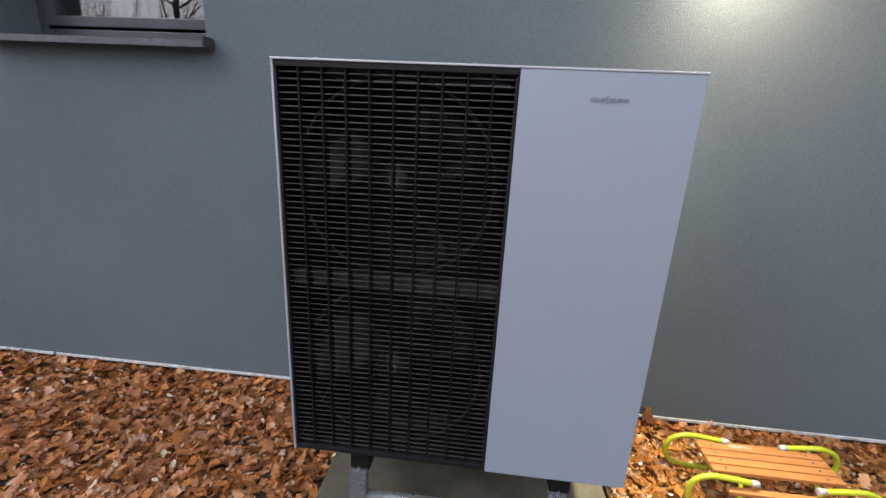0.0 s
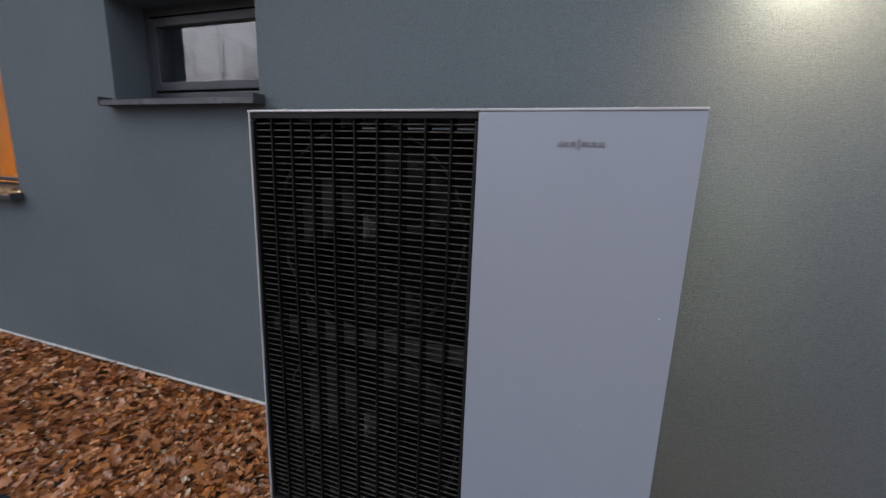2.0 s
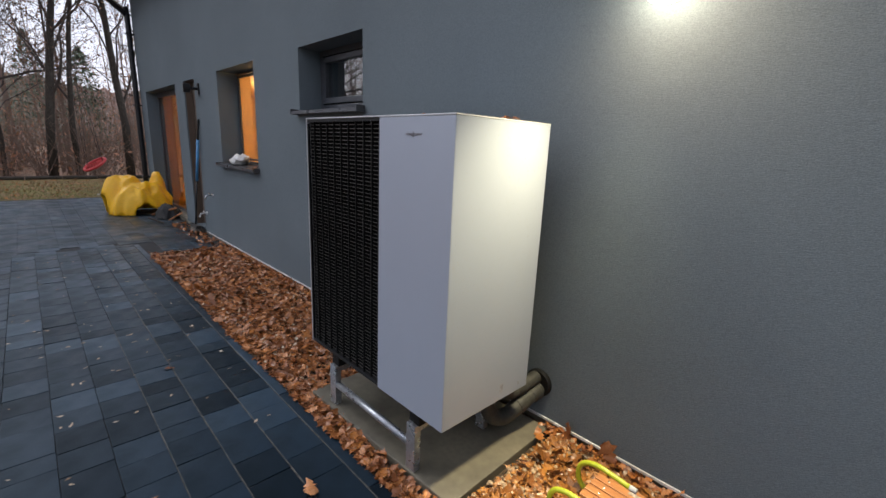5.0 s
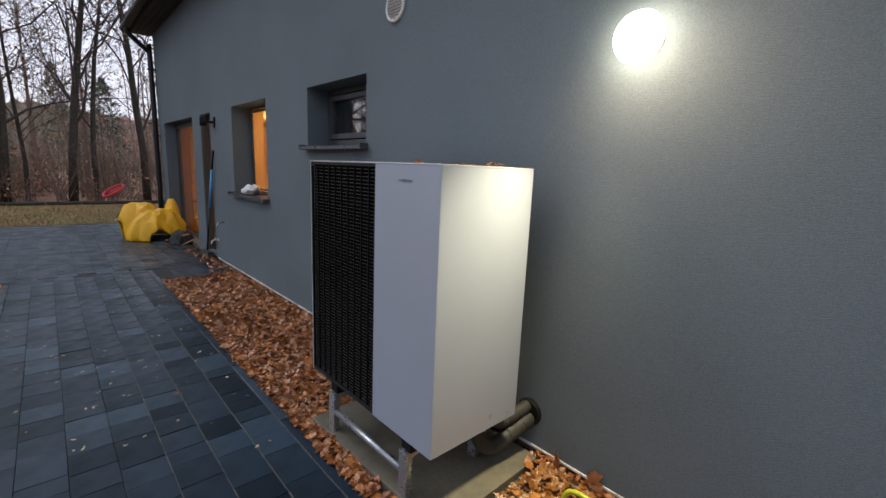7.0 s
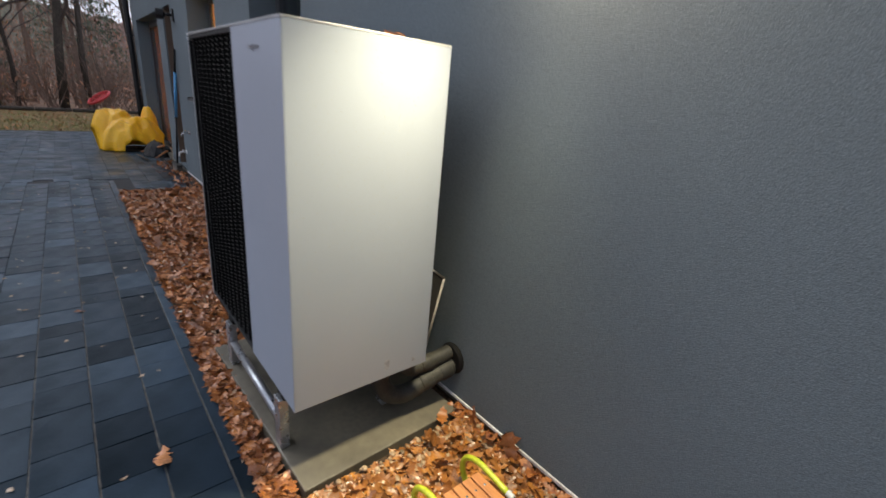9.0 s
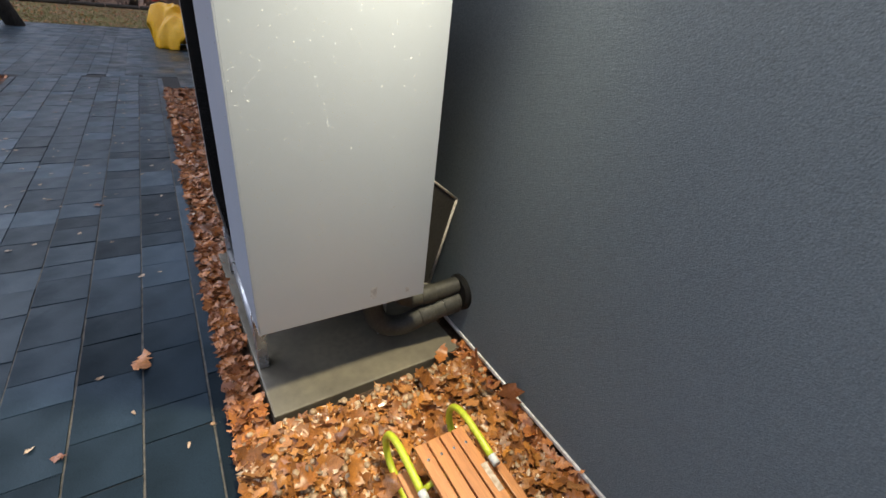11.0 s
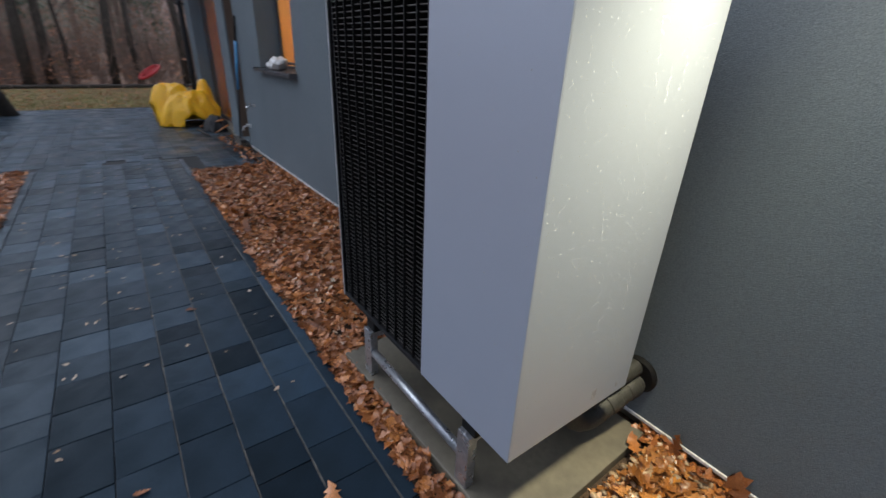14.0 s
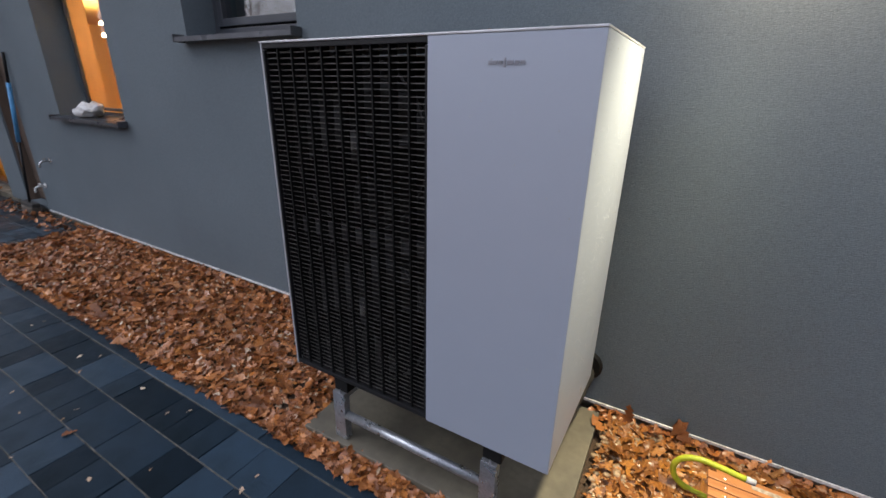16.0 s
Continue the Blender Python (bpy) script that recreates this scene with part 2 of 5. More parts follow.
tone_map, damp = pn.new("ShaderNodeMapRange"), pn.new("ShaderNodeMath")
tone_map.inputs[1].default_value, tone_map.inputs[2].default_value = 0.5, 1.75
tone_map.inputs[3].default_value, tone_map.inputs[4].default_value = 0.5, 1.35
damp.operation = "MULTIPLY"
pl.new(tone.outputs[0], tone_map.inputs[0])
pl.new(sheen_map.outputs[0], damp.inputs[0])
pl.new(tone_map.outputs[0], damp.inputs[1])
pl.new(damp.outputs[0], shader.inputs["Specular IOR Level"])
# blue of the reflected sky put into the gloss tint
shader.inputs["Specular Tint"].default_value = (0.64, 0.86, 1.0, 1)
joint_mat = material("joint_grit", (0.03, 0.03, 0.03), 0.9, fine=300, fine_amount=0.5, bump=0.002, bump_scale=250)
sand_mat = material("joint_sand", (0.15, 0.135, 0.11), 0.9, dark=(0.045, 0.042, 0.036), scale=24, amount=0.95, fine=400, fine_amount=0.4, bump=0.002, bump_scale=300)
soil = material("leafy_soil", (0.075, 0.042, 0.022), 0.8, dark=(0.035, 0.02, 0.012), scale=18, amount=0.8, fine=140, fine_amount=0.5, bump=0.01, bump_scale=60)
mud = material("bare_mud", (0.20, 0.13, 0.095), 0.85, dark=(0.11, 0.07, 0.05), scale=3.5, amount=0.8, fine=70, fine_amount=0.4, bump=0.01, bump_scale=25)
lawn_mat = material("wet_lawn", (0.22, 0.185, 0.06), 0.9, dark=(0.21, 0.125, 0.055), scale=0.9, amount=0.8, fine=30, fine_amount=0.5, bump=0.02, bump_scale=40)
wood_floor = material("forest_litter", (0.34, 0.20, 0.125), 0.9, dark=(0.11, 0.075, 0.05), scale=0.6, amount=0.8, fine=12, fine_amount=0.5)
LEAF_TONES = [(0.36, 0.36, 0.38), (0.9, 0.87, 0.8), (0.48, 0.45, 0.44), (1.3, 1.35, 0.95), (0.6, 0.52, 0.48), (1.5, 1.8, 2.1), (0.40, 0.38, 0.38), (1.15, 1.1, 0.8), (0.55, 0.52, 0.5), (1.45, 1.55, 1.3), (0.4, 0.36, 0.33)]
leaf_mat = material("brown_oak_leaf", (0.46, 0.168, 0.060), 0.33, dark=(0.30, 0.11, 0.04), scale=30, amount=0.7, fine=220, fine_amount=0.3, pieces=LEAF_TONES, rough_vary=0.12)
# yellower copy of the oak leaf, the wall lamp's warmth put into its colour
lamp_warm_leaf = material("lamp_warm_oak_leaf", (0.43, 0.175, 0.052), 0.34, dark=(0.25, 0.095, 0.03), scale=30, amount=0.7, fine=220, fine_amount=0.3, pieces=LEAF_TONES, rough_vary=0.12)
pale_leaf = material("pale_small_leaf", (0.62, 0.47, 0.33), 0.5, pieces=[(0.6, 0.45, 0.3), (1, 0.95, 0.9), (1.2, 1.25, 1.3)], fine=100)
pebble_mat = material("pebble", (0.50, 0.37, 0.24), 0.45, scale=40, pieces=[(0.35, 0.32, 0.3), (1, 0.95, 0.9), (0.6, 0.5, 0.4), (1.3, 1.3, 1.3)], fine=150)
bark = material("wet_bark", (0.06, 0.048, 0.038), 0.85, dark=(0.03, 0.03, 0.02), scale=7, stretch=(1, 1, 0.3), fine=40, fine_amount=0.4, bump=0.02, bump_scale=30)
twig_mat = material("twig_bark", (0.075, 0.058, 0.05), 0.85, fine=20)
# paler copy of the twig bark, distance haze put into the colour
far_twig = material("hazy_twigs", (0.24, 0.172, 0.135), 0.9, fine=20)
dry_leaf = material("dry_crown_leaf", (0.20, 0.10, 0.055), 0.7, pieces=LEAF_TONES)
pine_mat = material("pine_needles", (0.12, 0.16, 0.115), 0.8, pieces=[(0.6, 0.65, 0.6), (1, 1, 1), (1.3, 1.2, 1.0)])
brush_mat = material("dry_brush", (0.42, 0.25, 0.165), 0.9, pieces=[(0.3, 0.3, 0.3), (1, 0.9, 0.85), (1.5, 1.2, 1.05), (0.7, 0.55, 0.45), (0.5, 0.65, 0.4)])
tarp_mat = material("yellow_tarp", (0.95, 0.52, 0.014), 0.33, dark=(0.86, 0.42, 0.010), scale=5, fine=60, fine_amount=0.12, bump=0.012, bump_scale=11)
bag_mat = material("black_bag", (0.007, 0.007, 0.008), 0.7, bump=0.006, bump_scale=16)
white_plastic = material("white_plastic", (0.72, 0.72, 0.70), 0.45, fine=60, fine_amount=0.1, bump=0.002, bump_scale=25)
blue_mat = material("blue_sleeve", (0.10, 0.36, 0.66), 0.4, fine=50)
dark_metal = material("black_metal", (0.015, 0.016, 0.018), 0.4, 0.3)
chrome = material("chrome", (0.6, 0.6, 0.6), 0.2, 0.9)
cap_mat = material("pale_cap_plastic", (0.55, 0.55, 0.53), 0.5)
sled_wood = material("sled_beech", (0.52, 0.22, 0.075), 0.4, dark=(0.38, 0.14, 0.045), scale=7, stretch=(0.5, 9, 9), amount=0.8, fine=60, fine_amount=0.2, rough_vary=0.1)
neon = material("neon_yellow_tube", (0.50, 0.56, 0.035), 0.35, fine=80, fine_amount=0.12)
sticker_mat = material("worn_sticker", (0.62, 0.57, 0.50), 0.5, dark=(0.3, 0.2, 0.12), scale=45, amount=0.9)
orange_mat = material("orange_tub", (0.62, 0.115, 0.025), 0.45, scale=5, fine=70)
red_mat = material("red_rope", (0.55, 0.035, 0.04), 0.55, fine=90)
roof_wood = material("orange_shingle_wood", (0.55, 0.2, 0.07), 0.6, scale=9, fine=70)
teal_mat = material("teal_cover", (0.06, 0.2, 0.22), 0.5, scale=5, bump=0.005, bump_scale=12)
drop_mat = glass("water_drop")
drop_mat.node_tree.nodes["Principled BSDF"].inputs["Transmission Weight"].default_value = 0.6
drop_mat.node_tree.nodes["Principled BSDF"].inputs["Roughness"].default_value = 0.16
roof_mat = material("dark_roof", (0.035, 0.033, 0.032), 0.6, scale=4, fine=60)
soffit_mat = material("brown_soffit", (0.032, 0.024, 0.02), 0.6, stretch=(1, 8, 8), scale=5)
cloth_mat = material("rope_white", (0.6, 0.6, 0.58), 0.7)

# ---------------------------------------------------------------- house
WY = 2.05                      # outer face of the wall
WT = 0.42                      # wall thickness
OPEN = [(-9.33, -6.95, 0.02, 2.36), (-6.42, -5.84, 0.10, 2.36), (-4.79, -3.52, 1.18, 2.37), (-2.42, -1.345, 1.80, 2.37)]
X0, X1, ZT = -9.9, 7.0, 4.25


def wall_with_openings():
    """Grid of blocks round the openings, joined into one skin."""
    xs = sorted({X0, X1, *[o[0] for o in OPEN], *[o[1] for o in OPEN]})
    zs = sorted({0.070, ZT, *[o[2] for o in OPEN if o[2] > 0.07], *[o[3] for o in OPEN]})
    bm = bmesh.new()
    for a, b in zip(xs, xs[1:]):
        for c, d in zip(zs, zs[1:]):
            mx, mz = (a + b) / 2, (c + d) / 2
            if any(o[0] < mx < o[1] and o[2] < mz < o[3] for o in OPEN):
                continue
            box(bm, (a, WY, c), (b, WY + WT, d))
    bmesh.ops.remove_doubles(bm, verts=bm.verts, dist=0.0005)
    seen = {}
    for f in bm.faces:
        seen.setdefault(tuple(round(v, 3) for v in f.calc_center_median()), []).append(f)
    bmesh.ops.delete(bm, geom=[f for fs in seen.values() if len(fs) > 1 for f in fs], context="FACES_ONLY")
    return bm


solo("wall_north", wall_with_openings(), render_mat, "grey rendered house wall with recessed windows", "wall", kind="structure")
solo("wall_plinth", boxes(((X0 + 0.01, WY + 0.03, -0.3), (X1, WY + WT, 0.07))), concrete, "recessed concrete plinth under the render", "plinth", kind="structure")
bm = bmesh.new()
for a, b in ((-5.80, -2.52), (-2.50, 0.30), (0.305, 2.5), (2.505, 5.0)):
    box(bm, (a, WY - 0.008, 0.055), (b, WY + 0.03, 0.0695), 0.002)
solo("trim_plinth", bm, strip_mat, "thin white profile along the foot of the render", "trim", kind="structure")
bm = boxes(((X0, WY + WT, -0.2), (X0 + 0.3, 10, ZT)), ((X1 - 0.3, WY + WT, -0.2), (X1, 10, ZT)), ((X0, 9.7, -0.2), (X1, 10, ZT)))
solo("wall_back", bm, render_mat, "grey rendered side and back walls", "wall", kind="structure")

# out of view, added to close the yard and cut skylight from the east
solo("wall_east", boxes(((5.1, -9.0, -0.2), (5.4, WY - 0.004, 3.8))), render_mat, "unseen plain grey wall added to hold back skylight from the east", "wall", kind="structure")

roof = thing("roof", "dark low roof with boarded eaves and gutter", "roof", (X0, WY, ZT), kind="structure")
bm = bmesh.new()
prof = [(1.66, 4.28), (1.66, 4.42), (6.0, 6.3), (10.4, 4.42), (10.4, 4.28)]
ends = [[bm.verts.new((x, y, z)) for y, z in prof] for x in (X0 - 0.28, X1 + 0.3)]
for k in range(5):
    bm.faces.new((ends[0][k], ends[0][(k + 1) % 5], ends[1][(k + 1) % 5], ends[1][k]))
bm.faces.new(ends[0][::-1])
bm.faces.new(ends[1])
bmesh.ops.recalc_face_normals(bm, faces=bm.faces)
part("roof_body", bm, roof_mat, roof)
bm = bmesh.new()
for i in range(4):
    box(bm, (X0 - 0.26, 1.68 + i * 0.093, 4.245), (X1 + 0.3, 1.765 + i * 0.093, 4.268), 0.003)
part("soffit", bm, soffit_mat, roof, "brown boarded soffit")
bm = bmesh.new()
gx = [X0 - 0.3, X1 + 0.3]
ring = [[bm.verts.new((x, 1.585 + 0.08 * math.cos(a), 4.33 + 0.08 * math.sin(a))) for a in [math.pi + math.pi * k / 10 for k in range(11)]] for x in gx]
for k in range(10):
    bm.faces.new((ring[0][k], ring[0][k + 1], ring[1][k + 1], ring[1][k]))
bm.faces.new(ring[0])
bm.faces.new(ring[1][::-1])
part("gutter", bm, dark_metal, roof, "dark half-round gutter")

pipe = thing("downpipe", "dark metal downpipe with swan neck at the corner", "downpipe", (-9.86, 1.96, 0))
part("pipe", tube(bmesh.new(), smooth_path([(-9.86, 1.60, 4.28), (-9.86, 1.62, 4.18), (-9.86, 1.78, 4.02), (-9.86, 1.94, 3.88), (-9.86, 1.97, 3.7), (-9.86, 1.97, 0.0)], 5), 0.05, 14), dark_metal, pipe)
for z in (0.6, 2.1, 3.5):
    part("bracket", boxes(((-9.925, 1.905, z), (-9.795, 2.06, z + 0.03)), bevel=0.004), dark_metal, pipe)


def window(name, o, depth, label, f=0.05, t=0.05, d=0.08, lit=False):
    x0, x1, z0, z1 = o
    y = WY + depth
    w = thing(name, label, "window", ((x0 + x1) / 2, y, z0), kind="structure")
    part("window_frame", boxes(((x0, y, z0 + 0.03), (x0 + f, y + d, z1)), ((x1 - f, y, z0 + 0.03), (x1, y + d, z1)),
                               ((x0 + f, y, z1 - f), (x1 - f, y + d, z1)), ((x0 + f, y, z0 + 0.03), (x1 - f, y + d, z0 + 0.03 + f)), bevel=0.004), frame_mat, w)
    s = f + 0.012
    part("sash", boxes(((x0 + s, y - 0.012, z0 + 0.03 + s), (x0 + s + t, y + d - 0.008, z1 - s)), ((x1 - s - t, y - 0.012, z0 + 0.03 + s), (x1 - s, y + d - 0.008, z1 - s)),
                       ((x0 + s + t, y - 0.012, z1 - s - t), (x1 - s - t, y + d - 0.008, z1 - s)), ((x0 + s + t, y - 0.012, z0 + 0.03 + s), (x1 - s - t, y + d - 0.008, z0 + 0.03 + s + t)), bevel=0.005), frame_mat, w)
    p = part("pane", boxes(((x0 + s + t - 0.005, y + 0.018, z0 + 0.03 + s + t - 0.005), (x1 - s - t + 0.005, y + 0.028, z1 - s - t + 0.005))), pane_mat, w)
    p.visible_shadow = lit
    return w


def sill(o, depth):
    x0, x1, z0, _ = o
    s = thing("window_sill", "anthracite metal window sill with turned-up ends", "sill", ((x0 + x1) / 2, WY, z0), kind="structure")
    bm = bmesh.new()
    a, b = x0 - 0.03, x1 + 0.03
    vs = []
    for x in (a, b):
        vs.append([bm.verts.new((x, y, z)) for y, z in ((WY + depth, z0 + 0.03), (WY - 0.075, z0 + 0.004), (WY - 0.078, z0 - 0.026), (WY - 0.070, z0 - 0.026), (WY - 0.068, z0 - 0.008), (WY + depth, z0 + 0.012))])
    for k in range(6):
        bm.faces.new((vs[0][k], vs[0][(k + 1) % 6], vs[1][(k + 1) % 6], vs[1][k]))
    bm.faces.new(vs[0][::-1])
    bm.faces.new(vs[1])
    bmesh.ops.recalc_face_normals(bm, faces=bm.faces)
    part("tray", bm, sill_mat, s)
    for x in (a - 0.006, b - 0.006):
        part("end_cap", boxes(((x, WY - 0.082, z0 - 0.028), (x + 0.012, WY - 0.001, z0 + 0.022)), bevel=0.003), sill_mat, s)


window("window_1", OPEN[3], 0.225, "small anthracite window set deep in the wall")
sill(OPEN[3], 0.225)
window("window_2", OPEN[2], 0.25, "anthracite window with a warmly lit room behind", 0.022, 0.028, 0.04, True)
sill(OPEN[2], 0.25)
lining_wood = material("oiled_pine", (0.72, 0.45, 0.19), 0.5, dark=(0.60, 0.34, 0.13), scale=5, stretch=(8, 8, 0.6), amount=0.7, fine=90, fine_amount=0.12)
x0, x1, z0, z1 = OPEN[2]
solo("window_lining", boxes(((x0 + 0.001, WY + 0.296, z0 + 0.031), (x0 + 0.016, WY + WT + 0.015, z1 - 0.002)), ((x0 + 0.016, WY + 0.296, z1 - 0.016), (x1 - 0.001, WY + WT + 0.015, z1 - 0.002)),
                            ((x1 - 0.016, WY + 0.296, z0 + 0.031), (x1 - 0.001, WY + WT + 0.015, z1 - 0.016)), bevel=0.002), lining_wood, "oiled wooden lining inside the lit window", "lining", kind="structure")

# garden door and narrow side light
x0, x1, z0, z1 = OPEN[0]
d = thing("door_1", "glazed garden door with warm light behind it", "door", ((x0 + x1) / 2, WY + 0.2, 0), kind="structure")
y = WY + 0.2
part("door_frame", boxes(((x0, y, z0), (x0 + 0.04, y + 0.05, z1)), ((x1 - 0.09, y, z0), (x1, y + 0.05, z1)), ((x0 + 0.04, y, z1 - 0.09), (x1 - 0.09, y + 0.05, z1)), ((x0 + 0.04, y, z0), (x1 - 0.09, y + 0.05, z0 + 0.09)),
                         ((-7.22, y, z0 + 0.09), (-7.10, y + 0.05, z1 - 0.09)), bevel=0.004), frame_mat, d)
for a, b in ((x0 + 0.04, -7.22), (-7.10, x1 - 0.09)):
    p = part("pane", boxes(((a, y + 0.02, z0 + 0.09), (b, y + 0.03, z1 - 0.09))), pane_mat, d)
    p.visible_shadow = False
part("door_handle", tube(bmesh.new(), [(-7.16, y, 1.05), (-7.16, y - 0.05, 1.05), (-7.04, y - 0.05, 1.05)], 0.009, 8), chrome, d)
x0, x1, z0, z1 = OPEN[1]
y = WY + 0.13
d = thing("door_2", "narrow brown wooden panel set in a tall recess", "panel door", ((x0 + x1) / 2, WY + 0.13, 0), kind="structure")
part("leaf", boxes(((x0, y, z0), (x1, y + 0.06, z1))), door_mat, d)
part("lining", boxes(((x0 + 0.001, WY + 0.02, z0), (x0 + 0.014, y - 0.014, z1 - 0.002)), ((x0 + 0.014, WY + 0.02, z1 - 0.014), (x1 - 0.001, y - 0.014, z1 - 0.002)), bevel=0.001), door_mat, d, "brown wooden reveal lining")
for i in range(4):
    part("board", boxes(((x0 + 0.01 + i * 0.143, y - 0.012, z0 + 0.01), (x0 + 0.15 + i * 0.143, y - 0.001, z1 - 0.01)), bevel=0.004), door_mat, d)

# rooms
bm = boxes(((-9.6, 5.2, 0), (-3.0, 5.3, 2.6)), ((-9.6, WY + WT, 2.5), (-3.0, 5.2, 2.6)), ((-9.6, WY + WT, -0.1), (-3.0, 5.2, 0.0)), ((-3.1, WY + WT, 0), (-3.0, 5.2, 2.5)), ((-9.6, WY + WT, 0), (-9.5, 5.2, 2.5)))
solo("wall_room", bm, room_wall, "ochre walls of the lit room", "wall", kind="structure")
cab = thing("tall_cabinet", "oiled wooden tall cabinet in the lit room", "cabinet", (-6.3, 4.85, 0))
part("body", boxes(((-6.9, 4.6, 0), (-5.7, 5.19, 1.65)), bevel=0.006), room_wood, cab)
for i in range(2):
    part("door", boxes(((-6.89 + i * 0.6, 4.58, 0.08), (-6.31 + i * 0.6, 4.6, 1.63)), bevel=0.004), room_wood, cab)
curtain = bmesh.new()
rows = [[curtain.verts.new((-9.30 + 0.0213 * k, 2.345 + 0.022 * math.sin(k * 0.75) + 0.008 * math.sin(k * 2.1), z)) for k in range(110)] for z in (0.05, 1.2, 2.42)]
for a, b in zip(rows, rows[1:]):
    for k in range(109):
        curtain.faces.new((a[k], a[k + 1], b[k + 1], b[k])).smooth = True
cm = bpy.data.materials.new("orange_curtain")
cm.use_nodes = True
cn = cm.node_tree.nodes
tr, df, ms = cn.new("ShaderNodeBsdfTranslucent"), cn.new("ShaderNodeBsdfDiffuse"), cn.new("ShaderNodeMixShader")
tr.inputs[0].default_value, df.inputs[0].default_value = (0.78, 0.46, 0.15, 1), (0.42, 0.24, 0.10, 1)
cm.node_tree.links.new(tr.outputs[0], ms.inputs[1])
cm.node_tree.links.new(df.outputs[0], ms.inputs[2])
cm.node_tree.links.new(ms.outputs[0], cn["Material Output"].inputs[0])
solo("curtain", curtain, cm, "orange curtain hanging behind the garden door", "curtain", smooth=True)
bm = boxes(((-2.9, 5.2, 0), (0.2, 5.3, 2.6)), ((-2.9, WY + WT, 2.5), (0.2, 5.2, 2.6)), ((-2.9, WY + WT, -0.1), (0.2, 5.2, 0)), ((-3.0 + 0.004, WY + WT, 0), (-2.9, 5.2, 2.5)), ((0.1, WY + WT, 0), (0.2, 5.2, 2.5)))
solo("wall_dim_room", bm, dark_room, "unlit room behind the small window", "wall", kind="structure")
pend = thing("pendant_lamp", "small glowing pendant lamp in the room", "lamp", (-6.79, 3.5, 2.5))
part("cord", rod((-6.79, 3.5, 2.5), (-6.79, 3.5, 2.30), 0.004, 6), dark_metal, pend)
part("shade", lathe(bmesh.new(), (-6.79, 3.5, 2.4), (0, 0, -1), [(0.10, 0.012), (0.115, 0.03), (0.15, 0.034)], 16), glow("pendant_glow", (1, 0.75, 0.4), 6), pend)

# ---------------------------------------------------------------- ground
bm = bmesh.new()
xs = [-300, -60, -17.3, -11.6, -5.66, 3.2, 12, 300]
ys = [-300, -40, -9, -0.46, 1.105, 2.1, 40, 300]
vv = [[bm.verts.new((x, y, -0.035)) for x in xs] for y in ys]
for j in range(len(ys) - 1):
    for i in range(len(xs) - 1):
        f = bm.faces.new((vv[j][i], vv[j][i + 1], vv[j + 1][i + 1], vv[j + 1][i]))
        f.material_index = 1 if xs[i + 1] <= -17.2 or ys[j + 1] <= -8.9 or xs[i] >= 11.9 else 0
solo("ground", bm, [lawn_mat, wood_floor], "damp lawn and woodland floor round the house", "ground", kind="structure")

solo("bed_soil_slab_side", boxes(((0.60, 1.112, -0.02), (3.19, WY + 0.02, 0.016))), soil, "dark gravelly soil beside the slab", "soil", kind="structure")
solo("bed_soil_wall", boxes(((-4.84, 1.105, -0.03), (3.2, WY + 0.03, -0.004))), soil, "dark soil of the planting bed under leaves", "soil", kind="structure")


def gravel_sheet(name, lo, hi, z, mat_, label):
    bm = bmesh.new()
    nx, ny = int((hi[0] - lo[0]) / 0.12), int((hi[1] - lo[1]) / 0.12)
    g = [[bm.verts.new((lo[0] + (hi[0] - lo[0]) * i / nx, lo[1] + (hi[1] - lo[1]) * j / ny,
                        z + 0.02 * noise.noise((i * 0.35, j * 0.35, 3.1)))) for i in range(nx + 1)] for j in range(ny + 1)]
    for j in range(ny):
        for i in range(nx):
            bm.faces.new((g[j][i], g[j][i + 1], g[j + 1][i + 1], g[j + 1][i])).smooth = True
    return solo(name, bm, mat_, label, "soil", kind="structure")


gravel_sheet("bed_soil_garden", (-5.64, -4.5), (3.2, -0.46), -0.015, mud, "bare muddy soil of the garden bed")

# ---------------------------------------------------------------- heat pump
HX0, HX1, HY0, HY1, HZ0, HZ1 = -0.625, 0.519, 1.22, 1.818, 0.362, 1.656
DX = 0.055
hp = thing("heat_pump", "silver outdoor heat pump with black louvred grille", "heat pump", ((HX0 + HX1) / 2, (HY0 + HY1) / 2, HZ0))
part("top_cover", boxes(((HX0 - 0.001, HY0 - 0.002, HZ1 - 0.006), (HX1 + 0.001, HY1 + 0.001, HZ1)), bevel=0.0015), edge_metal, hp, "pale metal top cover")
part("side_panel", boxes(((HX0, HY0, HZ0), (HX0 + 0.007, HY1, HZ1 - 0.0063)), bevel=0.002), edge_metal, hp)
right_side = part("side_panel", boxes(((HX1 - 0.012, HY0 + 0.0043, HZ0), (HX1, HY1, HZ1 - 0.0063)), bevel=0.0006), silver, hp)
part("front_panel", boxes(((DX, HY0, HZ0), (HX1, HY0 + 0.004, HZ1 - 0.0066)), bevel=0.0012), silver, hp, "plain silver front panel")
part("back_panel", boxes(((HX0 + 0.011, HY1 - 0.02, HZ0 + 0.01), (HX1 - 0.013, HY1 - 0.002, HZ1 - 0.011))), black_plastic, hp)
part("base_tray", boxes(((HX0 + 0.011, HY0 + 0.022, HZ0 + 0.004), (HX1 - 0.013, HY1 - 0.021, HZ0 + 0.03))), black_plastic, hp)
part("inner_wall", boxes(((DX - 0.004, HY0 + 0.021, HZ0 + 0.031), (DX + 0.006, HY1 - 0.021, HZ1 - 0.011))), black_plastic, hp)
GX0, GX1, GZ0, GZ1 = HX0 + 0.0075, DX - 0.002, HZ0 + 0.004, HZ1 - 0.0065
